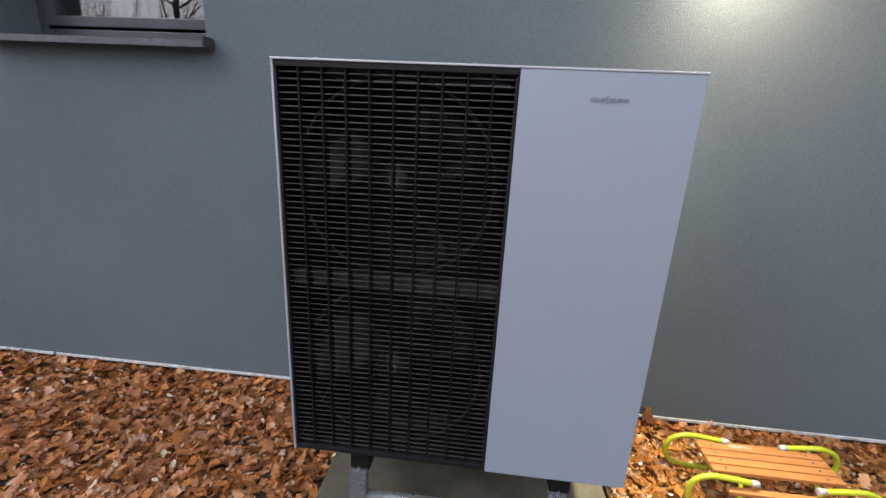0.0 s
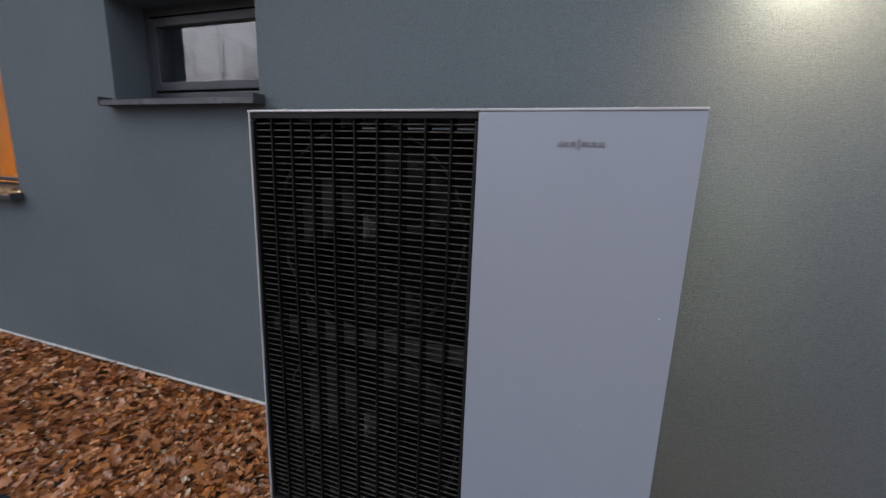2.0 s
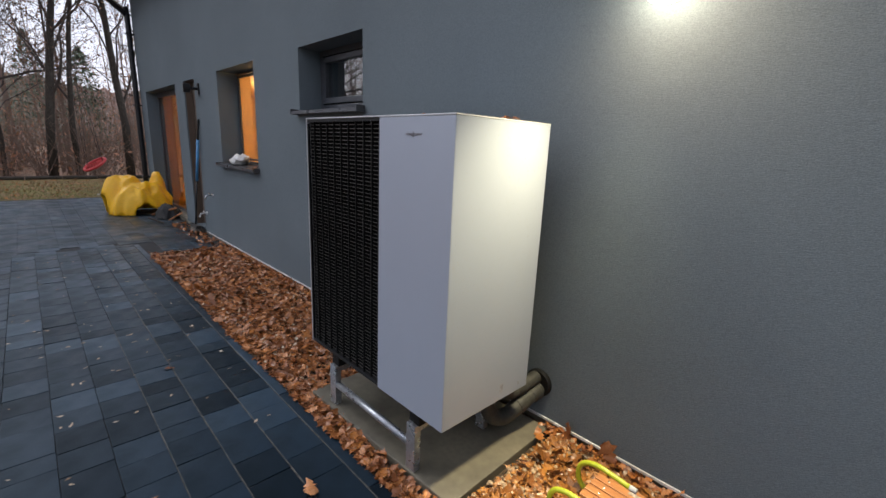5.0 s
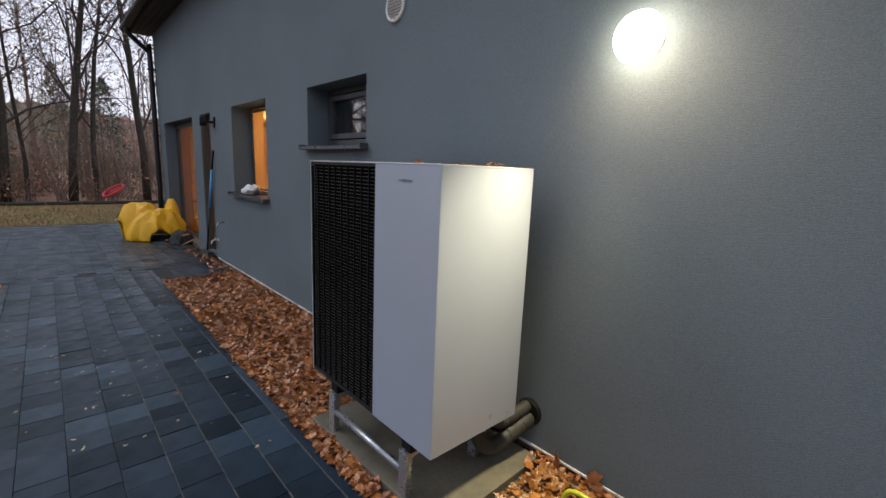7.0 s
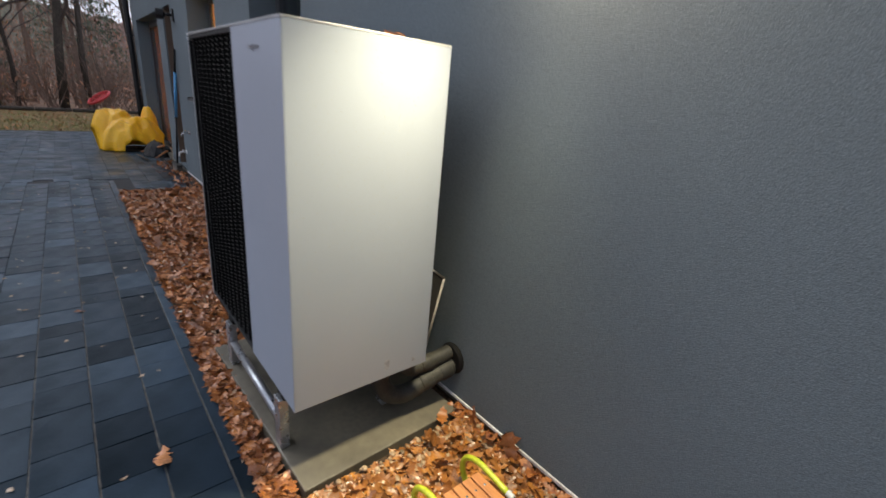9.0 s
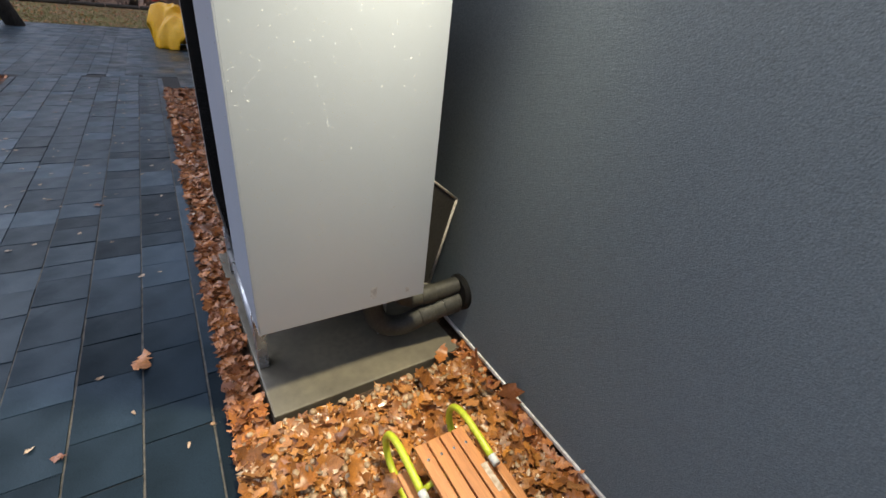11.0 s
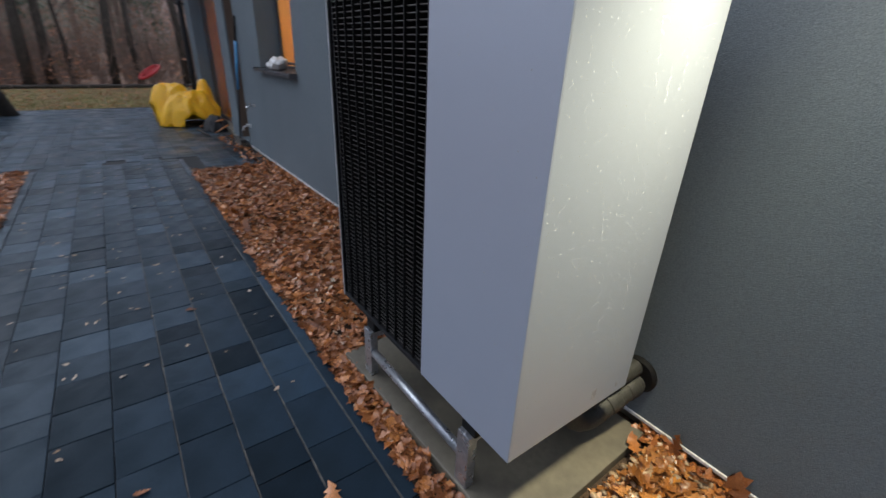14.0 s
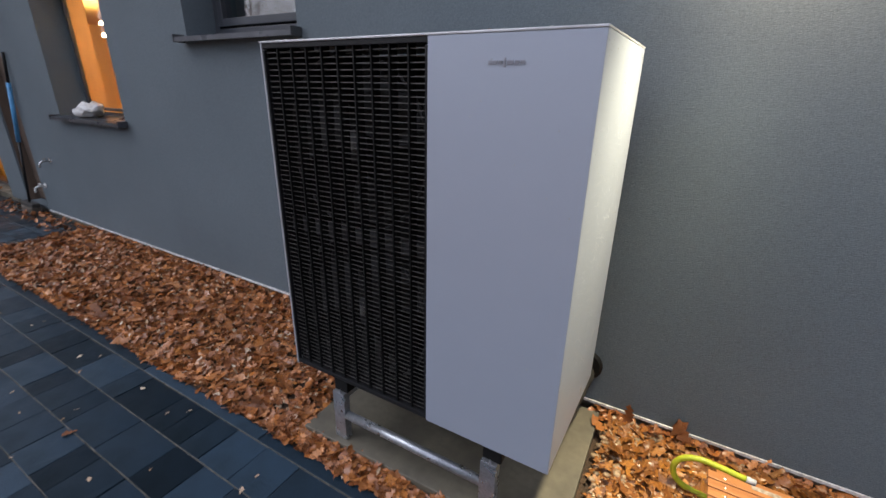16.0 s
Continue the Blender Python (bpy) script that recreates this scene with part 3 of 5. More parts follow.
grille = part("grille", boxes(((GX0, HY0 + 0.002, GZ1 - 0.016), (GX1, HY0 + 0.016, GZ1)), ((GX0, HY0 + 0.002, GZ0), (GX1, HY0 + 0.016, GZ0 + 0.018)),
                              ((GX0, HY0 + 0.002, GZ0 + 0.018), (GX0 + 0.008, HY0 + 0.016, GZ1 - 0.022)), ((GX1 - 0.008, HY0 + 0.002, GZ0 + 0.018), (GX1, HY0 + 0.016, GZ1 - 0.022)), bevel=0.002), black_plastic, hp, "black plastic louvred grille")
# black sheet added over the pale left panel, stands for the shade inside
part("inner_wall", boxes(((HX0 + 0.0075, HY0 + 0.021, HZ0 + 0.031), (HX0 + 0.0105, HY1 - 0.021, HZ1 - 0.011))), black_plastic, hp)
NS = 68
first = None
for i in range(NS):
    z = GZ0 + 0.03 + (GZ1 - GZ0 - 0.058) * i / (NS - 1)
    if first is None:
        bm = bmesh.new()
        cs = [(0.004, -0.0012), (0.004, 0.0012), (0.009, -0.0012), (0.009, -0.0026)]
        e = [[bm.verts.new((x, HY0 + 0.011 + yy, z + zz)) for yy, zz in cs] for x in (GX0 + 0.008, GX1 - 0.008)]
        for k in range(4):
            bm.faces.new((e[0][k], e[0][(k + 1) % 4], e[1][(k + 1) % 4], e[1][k]))
        bmesh.ops.recalc_face_normals(bm, faces=bm.faces)
        first, zfirst = part("slat", bm, slat_mat, grille), z
    else:
        s = new("slat", first.data)
        s.parent, s.location = grille, (0, 0, z - zfirst)
first = None
for i in range(9):
    x = GX0 + (GX1 - GX0) * (i + 1) / 10
    if first is None:
        first, xfirst = part("rib", boxes(((x - 0.0026, HY0 + 0.0065, GZ0 + 0.018), (x + 0.0026, HY0 + 0.045, GZ1 - 0.012))), material("rib_plastic", (0.006, 0.006, 0.006), 0.6, fine=120, spec=0.2), grille), x
    else:
        s = new("rib", first.data)
        s.parent, s.location = grille, (x - xfirst, 0, 0)
part("cross_bar", boxes(((GX0, HY0 + 0.05, 0.975), (GX1, HY0 + 0.075, 1.03)), bevel=0.004), material("cross_bar_grey", (0.045, 0.045, 0.048), 0.5, 0.3, fine=90), hp)
for zc in (1.325, 0.69):
    fan = part("fan", lathe(bmesh.new(), (-0.285, HY0 + 0.06, zc), (0, 1, 0), [(0, 0.012), (0.004, 0.055), (0.05, 0.06), (0.06, 0.03)], 20), fan_mat, hp, smooth=True)
    part("hub_cap", lathe(bmesh.new(), (-0.285, HY0 + 0.052, zc), (0, 1, 0), [(0, 0.012), (0.008, 0.018)], 14), slat_mat, fan)
    for k in range(3):
        bm = bmesh.new()
        a0 = k * 2 * math.pi / 3 + 0.5
        g = []
        for r in (0.05, 0.12, 0.2, 0.285):
            g.append([bm.verts.new((-0.285 + r * math.cos(a0 + s * 0.62 + r), HY0 + 0.10 - s * 0.05, zc + r * math.sin(a0 + s * 0.62 + r))) for s in (-1, -0.5, 0, 0.5, 1)])
        for p, q in zip(g, g[1:]):
            for j in range(4):
                bm.faces.new((p[j], p[j + 1], q[j + 1], q[j])).smooth = True
        bmesh.ops.solidify(bm, geom=bm.faces[:], thickness=0.004)
        part("blade", bm, fan_mat, fan)
    bm = bmesh.new()
    n_ = 40
    tube(bm, [(-0.285 + 0.3 * math.cos(2 * math.pi * k / n_), HY0 + 0.07, zc + 0.3 * math.sin(2 * math.pi * k / n_)) for k in range(n_ + 1)], 0.006, 6)
    part("fan_ring", bm, fan_mat, hp)
badge = part("badge", boxes(((0.238, HY0 - 0.002, 1.5765), (0.262, HY0 - 0.0002, 1.5855)), ((0.265, HY0 - 0.002, 1.5765), (0.276, HY0 - 0.0002, 1.5855)), ((0.279, HY0 - 0.002, 1.570), (0.285, HY0 - 0.0002, 1.592)),
                            ((0.288, HY0 - 0.002, 1.5765), (0.305, HY0 - 0.0002, 1.5855)), ((0.308, HY0 - 0.002, 1.5765), (0.320, HY0 - 0.0002, 1.5855)), ((0.323, HY0 - 0.002, 1.5765), (0.335, HY0 - 0.0002, 1.5855))), badge_mat, hp, "small raised metal badge")
print_mat = material("faint_print", (0.33, 0.335, 0.37), 0.5, dark=(0.39, 0.41, 0.46), scale=60, amount=0.9)
for y_, z_, w_, h_ in ((1.60, 0.035, 0.024, 0.05), (1.74, 0.03, 0.014, 0.02)):
    part("printed_mark", boxes(((HX1 - 0.001, y_, HZ0 + z_), (HX1 + 0.00025, y_ + w_, HZ0 + z_ + h_))), print_mat, hp, "faint grey printed mark")

# water drops on the casing, in runs
rng = np.random.default_rng(5)
ico = bmesh.new()
bmesh.ops.create_icosphere(ico, subdivisions=2, radius=1)
IV = np.array([v.co[:] for v in ico.verts])
IF = [[v.index for v in f.verts] for f in ico.faces]
ico.free()


def beads(centres, sizes):
    vs, fs = [], []
    for c, s in zip(centres, sizes):
        o = len(vs)
        vs.extend((IV * s + c).tolist())
        fs.extend([[i + o for i in f] for f in IF])
    return vs, fs


cs, ss = [], []
for _ in range(17):
    yy, zz = rng.uniform(HY0 + 0.03, HY1 - 0.05), rng.uniform(0.75, 1.63)
    for _ in range(rng.integers(2, 13)):
        zz -= rng.exponential(0.018)
        yy += rng.normal(0, 0.006)
        if zz < HZ0 + 0.1 or not HY0 + 0.01 < yy < HY1 - 0.01:
            continue
        r = rng.uniform(0.0008, 0.0017)
        cs.append((HX1, yy, zz))
        ss.append((r * 0.6, r, r * rng.uniform(1.0, 1.7)))
for _ in range(800):
    r = rng.uniform(0.0007, 0.0015)
    cs.append((HX1, rng.uniform(HY0 + 0.02, HY1 - 0.02), rng.uniform(0.5, 1.63)))
    ss.append((r * 0.6, r, r * 1.2))
for _ in range(160):
    r = rng.uniform(0.002, 0.005)
    cs.append((rng.uniform(-0.5, HX1 - 0.01), rng.uniform(HY0, HY1 - 0.02), HZ1))
    ss.append((r * 1.3, r, r * 0.6))
for _ in range(26):
    r = rng.uniform(0.0008, 0.0022)
    cs.append((rng.uniform(DX + 0.005, HX1 - 0.02), HY0, rng.uniform(0.45, 1.6)))
    ss.append((r, r * 0.6, r * 1.3))
v, f = beads(cs, ss)
arrays("water_drops", v, f, drop_mat, "clear rain drops beading on the heat pump casing", "water drops", smooth=True).visible_shadow = False

# stand
st = thing("pump_stand", "galvanised steel stand under the heat pump", "stand", (0, 1.5, 0.045))
for x in (-0.395, 0.312):
    for yy in (1.245, 1.735):
        part("leg", boxes(((x - 0.031, yy - 0.02, 0.047), (x + 0.031, yy + 0.016, 0.288)), bevel=0.002), galv, st)
        mount = part("rubber_mount", boxes(((x - 0.030, yy - 0.006, 0.290), (x + 0.042, yy + 0.055, 0.3515)), bevel=0.006), rubber, st)
        part("bolt", lathe(bmesh.new(), (x + 0.004, yy - 0.0135, 0.2885), (0, 0, 1), [(0, 0.0065), (0.006, 0.0065), (0.0065, 0.0035), (0.014, 0.0035)], 6), galv, mount)
    part("beam", boxes(((x - 0.025, 1.263, 0.252), (x + 0.025, 1.712, 0.2885)), bevel=0.002), galv, st)
for yy in (1.243, 1.733):
    part("rail", rod((-0.366, yy, 0.172), (0.283, yy, 0.172), 0.019, 14), galv, st)
slab = bmesh.new()
box(slab, (-0.59, -0.395, -0.03), (0.59, 0.39, 0.044), 0.006)
bmesh.ops.transform(slab, matrix=pose(-0.015, 1.603, 0, 0, 0, 1.6), verts=slab.verts)
solo("concrete_slab", slab, concrete, "damp bare concrete slab under the heat pump", "slab")

# pipes behind
pp = thing("insulated_pipes", "dark foam-insulated pipes running into the wall", "pipes", (0.46, 1.9, 0.1))
part("lower_pipe", tube(bmesh.new(), smooth_path([(0.40, 1.655, 0.362), (0.405, 1.66, 0.25), (0.422, 1.70, 0.175), (0.438, 1.785, 0.157), (0.452, 1.89, 0.195), (0.468, 2.06, 0.235)], 6), 0.043, 16), foam, pp)
part("upper_pipe", tube(bmesh.new(), smooth_path([(0.41, 1.76, 0.362), (0.415, 1.77, 0.31), (0.42, 1.82, 0.268), (0.432, 1.92, 0.278), (0.445, 2.06, 0.300)], 6), 0.037, 16), foam, pp)
for c, ax, r in (((0.452, 1.885, 0.193), (0.12, 0.95, 0.25), 0.046), ((0.462, 1.99, 0.218), (0.1, 0.95, 0.22), 0.046), ((0.430, 1.895, 0.275), (0.12, 0.95, 0.12), 0.040)):
    part("joint_sleeve", lathe(bmesh.new(), c, ax, [(-0.03, r - 0.001), (-0.028, r), (0.028, r), (0.03, r - 0.001)], 16), foam, pp, smooth=True)
part("wall_rosette", lathe(bmesh.new(), (0.457, 2.049, 0.265), (0, -1, 0), [(0, 0.080), (0.012, 0.080), (0.022, 0.070)], 24), rubber, pp)

bm = bmesh.new()
quad = [(1.80, 0.84), (2.046, 0.652), (1.955, 0.25), (1.74, 0.33)]
e = [[bm.verts.new((x, y_, z_)) for y_, z_ in quad] for x in (0.325, 0.337)]
sides = [bm.faces.new((e[0][k], e[0][(k + 1) % 4], e[1][(k + 1) % 4], e[1][k])) for k in range(4)]
bm.faces.new(e[0][::-1])
bm.faces.new(e[1])
bmesh.ops.recalc_face_normals(bm, faces=bm.faces)
lb = thing("leaning_board", "dark board with pale edges leaning on the wall", "board", (0.33, 1.95, 0.25))
part("panel", bm, board_mat, lb)
for k in range(4):
    a, b = Vector((0.338, *quad[k])), Vector((0.338, *quad[(k + 1) % 4]))
    part("edge_strip", tube(bmesh.new(), [a, b], 0.006, 6), board_edge, lb)

# ---------------------------------------------------------------- wall fittings
wl_ = thing("wall_lamp", "round glowing wall lamp", "wall lamp", (LAMP.x, WY, LAMP.z))
part("base", lathe(bmesh.new(), (LAMP.x, WY, LAMP.z), (0, -1, 0), [(0, 0.085), (0.028, 0.085)], 32), white_plastic, wl_)
dome = part("diffuser", lathe(bmesh.new(), (LAMP.x, WY - 0.03, LAMP.z), (0, -1, 0), [(-0.002, 0.08), (0.006, 0.10), (0.03, 0.108), (0.055, 0.098), (0.075, 0.072), (0.088, 0.035), (0.091, 0.004)], 32), glow("lamp_glass", (1.0, 0.90, 0.70), 9), wl_, smooth=True)
dome.visible_shadow = False

vent = thing("wall_vent", "round white louvred wall vent", "vent", (-0.96, WY, 2.775))
bm = bmesh.new()
tube(bm, [(-0.96 + 0.1 * math.cos(2 * math.pi * k / 32), WY - 0.008, 2.775 + 0.1 * math.sin(2 * math.pi * k / 32)) for k in range(33)], 0.012, 8, False)
part("rim", bm, white_plastic, vent)
part("backing", lathe(bmesh.new(), (-0.96, WY, 2.775), (0, -1, 0), [(0, 0.095), (0.003, 0.095)], 24), black_plastic, vent)
for i in range(8):
    z = 2.775 - 0.077 + i * 0.022
    hw = math.sqrt(max(0.0001, 0.093 ** 2 - (z - 2.775) ** 2))
    bm = bmesh.new()
    box(bm, (-0.96 - hw, -0.001, -0.008), (-0.96 + hw, 0.001, 0.008), 0, Matrix.Translation((0, WY - 0.010, z)) @ Euler((radians(40), 0, 0)).to_matrix().to_4x4())
    part("slat", bm, white_plastic, vent)

sc = thing("outdoor_spot", "black swivelling outdoor wall spotlight", "wall light", (-5.62, WY, 2.2))
part("mount_plate", boxes(((-5.66, WY - 0.02, 2.12), (-5.58, WY, 2.28)), bevel=0.006), dark_metal, sc)
part("arm", rod((-5.62, WY - 0.02, 2.2), (-5.63, WY - 0.11, 2.2), 0.02, 10), dark_metal, sc)
part("head", lathe(bmesh.new(), (-5.63, WY - 0.10, 2.2), (-0.15, -1, 0.0), [(0, 0.03), (0.02, 0.062), (0.10, 0.066), (0.105, 0.055)], 20), dark_metal, sc)
for x, z, big in ((-5.36, 0.69, True), (-5.72, 0.37, False)):
    tp = thing("outdoor_tap", "small chrome garden tap on the wall" if big else "small white capped water outlet on the wall", "tap", (x, WY, z))
    part("rose", lathe(bmesh.new(), (x, WY, z), (0, -1, 0), [(0, 0.03), (0.01, 0.028), (0.014, 0.014)], 16), chrome if big else white_plastic, tp)
    part("spout", tube(bmesh.new(), smooth_path([(x, WY - 0.01, z), (x, WY - 0.07, z), (x, WY - 0.10, z - 0.02), (x, WY - 0.105, z - 0.06)], 4), 0.011, 10), chrome if big else white_plastic, tp)
    part("lever", boxes(((x - 0.035, WY - 0.055, z + 0.022), (x + 0.035, WY - 0.04, z + 0.032)), bevel=0.003), chrome if big else white_plastic, tp)

# white bag on the sill
bm = bmesh.new()
bmesh.ops.create_icosphere(bm, subdivisions=3, radius=1)
for v_ in bm.verts:
    c = v_.co.copy()
    n_ = noise.noise(c * 2.0) * 0.55 + abs(noise.noise(c * 4.0)) * 0.25
    v_.co = Vector((c.x * (0.2 + 0.05 * n_), c.y * (0.10 + 0.03 * n_), max(-0.05, c.z * 0.065 * (1 + 1.6 * n_) + 0.03 * c.x)))
bmesh.ops.translate(bm, verts=bm.verts, vec=(-4.30, WY + 0.06, OPEN[2][2] + 0.07))
solo("plastic_bag", bm, white_plastic, "crumpled white plastic bag on the window sill", "bag")

# ---------------------------------------------------------------- sled
sl = thing("wooden_sled", "small wooden sled with neon yellow tube runners lying on leaves", "sled", (1.25, 1.62, 0.02), )
for i in range(4):
    y0 = 1.545 + i * 0.0435
    slat = part("seat_slat", boxes(((0.995, y0, 0.186), (1.50, y0 + 0.038, 0.202)), bevel=0.003), sled_wood, sl)
    for x in (1.05, 1.44):
        part("screw", lathe(bmesh.new(), (x, y0 + 0.019, 0.2015), (0, 0, 1), [(0, 0.005), (0.001, 0.005), (0.0018, 0.003)], 8), chrome, slat)
for y0 in (1.475, 1.745):
    part("side_slat", boxes(((1.03, y0, 0.150), (1.47, y0 + 0.030, 0.166)), bevel=0.003), sled_wood, sl)
for yr in (1.505, 1.742):
    for end, name in ((1, "front_tube"), (-1, "rear_tube")):
        c = 1.255
        P = lambda dx, z: (c - end * dx, yr, z)
        t_ = part("runner_tube", tube(bmesh.new(), smooth_path([P(0.135, 0.193), P(0.22, 0.203), P(0.29, 0.205), P(0.345, 0.180), P(0.365, 0.125), P(0.34, 0.07), P(0.27, 0.045), P(0.10, 0.040), P(0.0, 0.040)], 5), 0.0115, 12), neon, sl)
        part("end_cap", rod(P(0.108, 0.191), P(0.138, 0.194), 0.0125, 12), cap_mat, t_)
for x in (1.10, 1.40):
    part("cross_bar", tube(bmesh.new(), smooth_path([(x, 1.505, 0.045), (x, 1.52, 0.12), (x, 1.55, 0.172), (x, 1.70, 0.172), (x, 1.727, 0.12), (x, 1.742, 0.045)], 4), 0.009, 8), neon, sl)
part("sticker", boxes(((1.13, 1.692, 0.2022), (1.22, 1.711, 0.2030))), sticker_mat, sl, "worn pale sticker")
part("rope", tube(bmesh.new(), smooth_path([(1.44, 1.755, 0.06), (1.48, 1.79, 0.05), (1.46, 1.82, 0.045), (1.40, 1.85, 0.04), (1.42, 1.86, 0.03), (1.55, 1.84, 0.03)], 6), 0.006, 8), rubber, sl)

# ---------------------------------------------------------------- far things on the terrace
def cloth(name, label, category, mat_, cx, cy, lx, ly, humps, seed, nx=56, ny=46, pw=2.3, pe=0.8):
    bm = bmesh.new()
    g = []
    for j in range(ny + 1):
        row = []
        for i in range(nx + 1):
            u, v = 2 * i / nx - 1, 2 * j / ny - 1
            z = 0
            for hx, hy, hr, hh in humps:
                dd = math.hypot(u - hx, (v - hy) * 0.9) / hr
                z = max(z, hh * (1 - dd ** pw) ** pe if dd < 1 else 0)
            edge = max(abs(u), abs(v))
            ang = math.atan2(v, u)
            fold = 0.05 * math.sin(ang * 7 + seed + 1.5 * noise.noise((u, v, seed))) + 0.035 * math.sin(ang * 15 + 2.1 * seed + 2 * noise.noise((u * 2, v * 2, seed + 9)))
            n1 = noise.noise((u * 2.3 + seed, v * 2.3, 0.4))
            k = 1 + fold * edge + 0.10 * n1
            row.append(bm.verts.new((cx + lx * u * k, cy + ly * v * k, max(0.01, z + (0.05 * n1 - 0.10 * abs(noise.noise((u * 2.6, v * 2.6, seed + 3))) * edge + 0.03 * noise.noise((u * 7, v * 7, seed))) * (z > 0.05)))))
        g.append(row)
    for j in range(ny):
        for i in range(nx):
            bm.faces.new((g[j][i], g[j][i + 1], g[j + 1][i + 1], g[j + 1][i])).smooth = True
    flat = [f for f in bm.faces if max(v.co.z for v in f.verts) < 0.012]
    bmesh.ops.delete(bm, geom=flat, context="FACES")
    bmesh.ops.solidify(bm, geom=bm.faces[:], thickness=0.004)
    return solo(name, bm, mat_, label, category, smooth=True)


cloth("yellow_tarp", "yellow plastic tarpaulin draped over a heap by the door", "tarpaulin", tarp_mat, -8.72, 1.62, 0.48, 0.53,
      [(-0.1, -0.30, 0.62, 0.76), (0.05, 0.66, 0.30, 0.80), (0.1, 0.10, 0.96, 0.60), (-0.1, -0.5, 0.52, 0.70)], 1.3, 80, 72, 3.2, 0.55)
cloth("black_sack", "crumpled black plastic sack beside the tarpaulin", "sack", bag_mat, -7.85, 1.93, 0.32, 0.22, [(0, 0, 0.95, 0.26)], 4.2, 30, 24)
for k, (a, b, c) in enumerate((((-8.1, 1.72, 0.03), (-7.5, 2.0, 0.22), 0.018), ((-7.4, 1.85, 0.02), (-7.0, 1.98, 0.20), 0.014), ((-7.9, 1.62, 0.015), (-7.1, 1.70, 0.03), 0.015))):
    solo("wood_stick", rod(a, b, c, 8), sled_wood if k < 2 else bark, "loose wooden stick lying by the door", "stick")

br = thing("broom", "broom with black and blue handle leaning on the wall", "broom", (-6.10, 1.96, 0))
hd, ht = Vector((-6.10, 1.965, 0.13)), Vector((-5.69, 2.03, 1.78))
for name, a, b, r, mm in (("lower_handle", 0, 0.44, 0.013, dark_metal), ("blue_sleeve", 0.44, 0.82, 0.021, blue_mat), ("grip", 0.82, 1.0, 0.014, rubber)):
    part(name, rod(hd.lerp(ht, a), hd.lerp(ht, b), r, 10), mm, br)
part("head", boxes(((-6.28, 1.925, 0.09), (-5.92, 2.005, 0.14)), bevel=0.012), board_mat, br)
part("bristles", boxes(((-6.27, 1.92, 0.0), (-5.93, 2.01, 0.092)), bevel=0.01), material("grey_bristle", (0.12, 0.10, 0.08), 0.9, fine=150, fine_amount=0.5), br)

bh_turn = radians(48)
bh = thing("bird_house", "small wooden bird house with orange roof on a stump", "bird house", (-10.25, -1.56, 0))
part("post", tube(bmesh.new(), smooth_path([(-10.22, -1.58, -0.03), (-10.25, -1.56, 0.12), (-10.25, -1.55, 0.33)], 3), [0.13, 0.115, 0.105, 0.1, 0.1, 0.1, 0.1], 12), bark, bh)
part("floor", boxes(((-10.46, -1.80, 0.33), (-10.04, -1.30, 0.355)), bevel=0.004), roof_wood, bh)
for dx in (-0.16, 0.16):
    for dy in (-0.17, 0.17):
        part("corner_post", boxes(((-10.25 + dx - 0.015, -1.55 + dy - 0.015, 0.355), (-10.25 + dx + 0.015, -1.55 + dy + 0.015, 0.5)),), roof_wood, bh)
part("body", boxes(((-10.36, -1.66, 0.355), (-10.14, -1.44, 0.50)), bevel=0.004), door_mat, bh)
for s in (-1, 1):
    bm = bmesh.new()
    box(bm, (-0.19, -0.30, -0.01), (0.19, 0.30, 0.012), 0.004, Matrix.Translation((-10.25 + s * 0.135, -1.55, 0.575)) @ Euler((0, radians(38 * s), 0)).to_matrix().to_4x4())
    part("roof_board", bm, roof_wood, bh)

bh.rotation_euler, bh.scale = (0, 0, bh_turn), (0.64, 0.64, 0.94)

tc_ = thing("garden_cart", "orange plastic tub cart on a pale tube frame", "cart", (-6.5, -2.1, 0))
bm = bmesh.new()
prof = [(0.30, 0.34, 0.22), (0.50, 0.40, 0.27), (0.66, 0.46, 0.31), (0.70, 0.49, 0.335), (0.695, 0.455, 0.305), (0.34, 0.31, 0.20)]
rings = []
for z, a, b in prof:
    rings.append([bm.verts.new((-6.5 + b * math.copysign(abs(math.cos(t)) ** 0.45, math.cos(t)), -2.06 + a * math.copysign(abs(math.sin(t)) ** 0.45, math.sin(t)), z)) for t in [2 * math.pi * k / 32 + 0.01 for k in range(32)]])
for a, b in zip(rings, rings[1:]):
    for k in range(32):
        bm.faces.new((a[k], a[(k + 1) % 32], b[(k + 1) % 32], b[k])).smooth = True
bm.faces.new(rings[0][::-1])
bm.faces.new(rings[-1])
part("tub", bm, orange_mat, tc_)
bm = bmesh.new()
bmesh.ops.create_icosphere(bm, subdivisions=4, radius=1, matrix=Matrix.Translation((-6.5, -2.1, 0.66)) @ Matrix.Diagonal((0.25, 0.38, 0.10, 1)))
for v in bm.verts:
    v.co += Vector((0, 0, 0.05)) * noise.noise(v.co * 7) + Vector((0, 0, 0.02)) * noise.noise(v.co * 21)
part("soil_heap", bm, soil, tc_, "dark soil heaped in the tub", smooth=True)
for x in (-6.78, -6.24):
    part("tube_leg", tube(bmesh.new(), smooth_path([(x, -2.75, 0.66), (x, -1.86, 0.62), (x, -1.78, 0.45), (x, -1.67, 0.12), (x, -1.69, 0.03), (x, -1.87, 0.022), (x, -2.7, 0.022)], 5), 0.016, 10), cloth_mat, tc_)
part("cross_tube", rod((-6.78, -1.68, 0.05), (-6.24, -1.68, 0.05), 0.014, 8), cloth_mat, tc_)
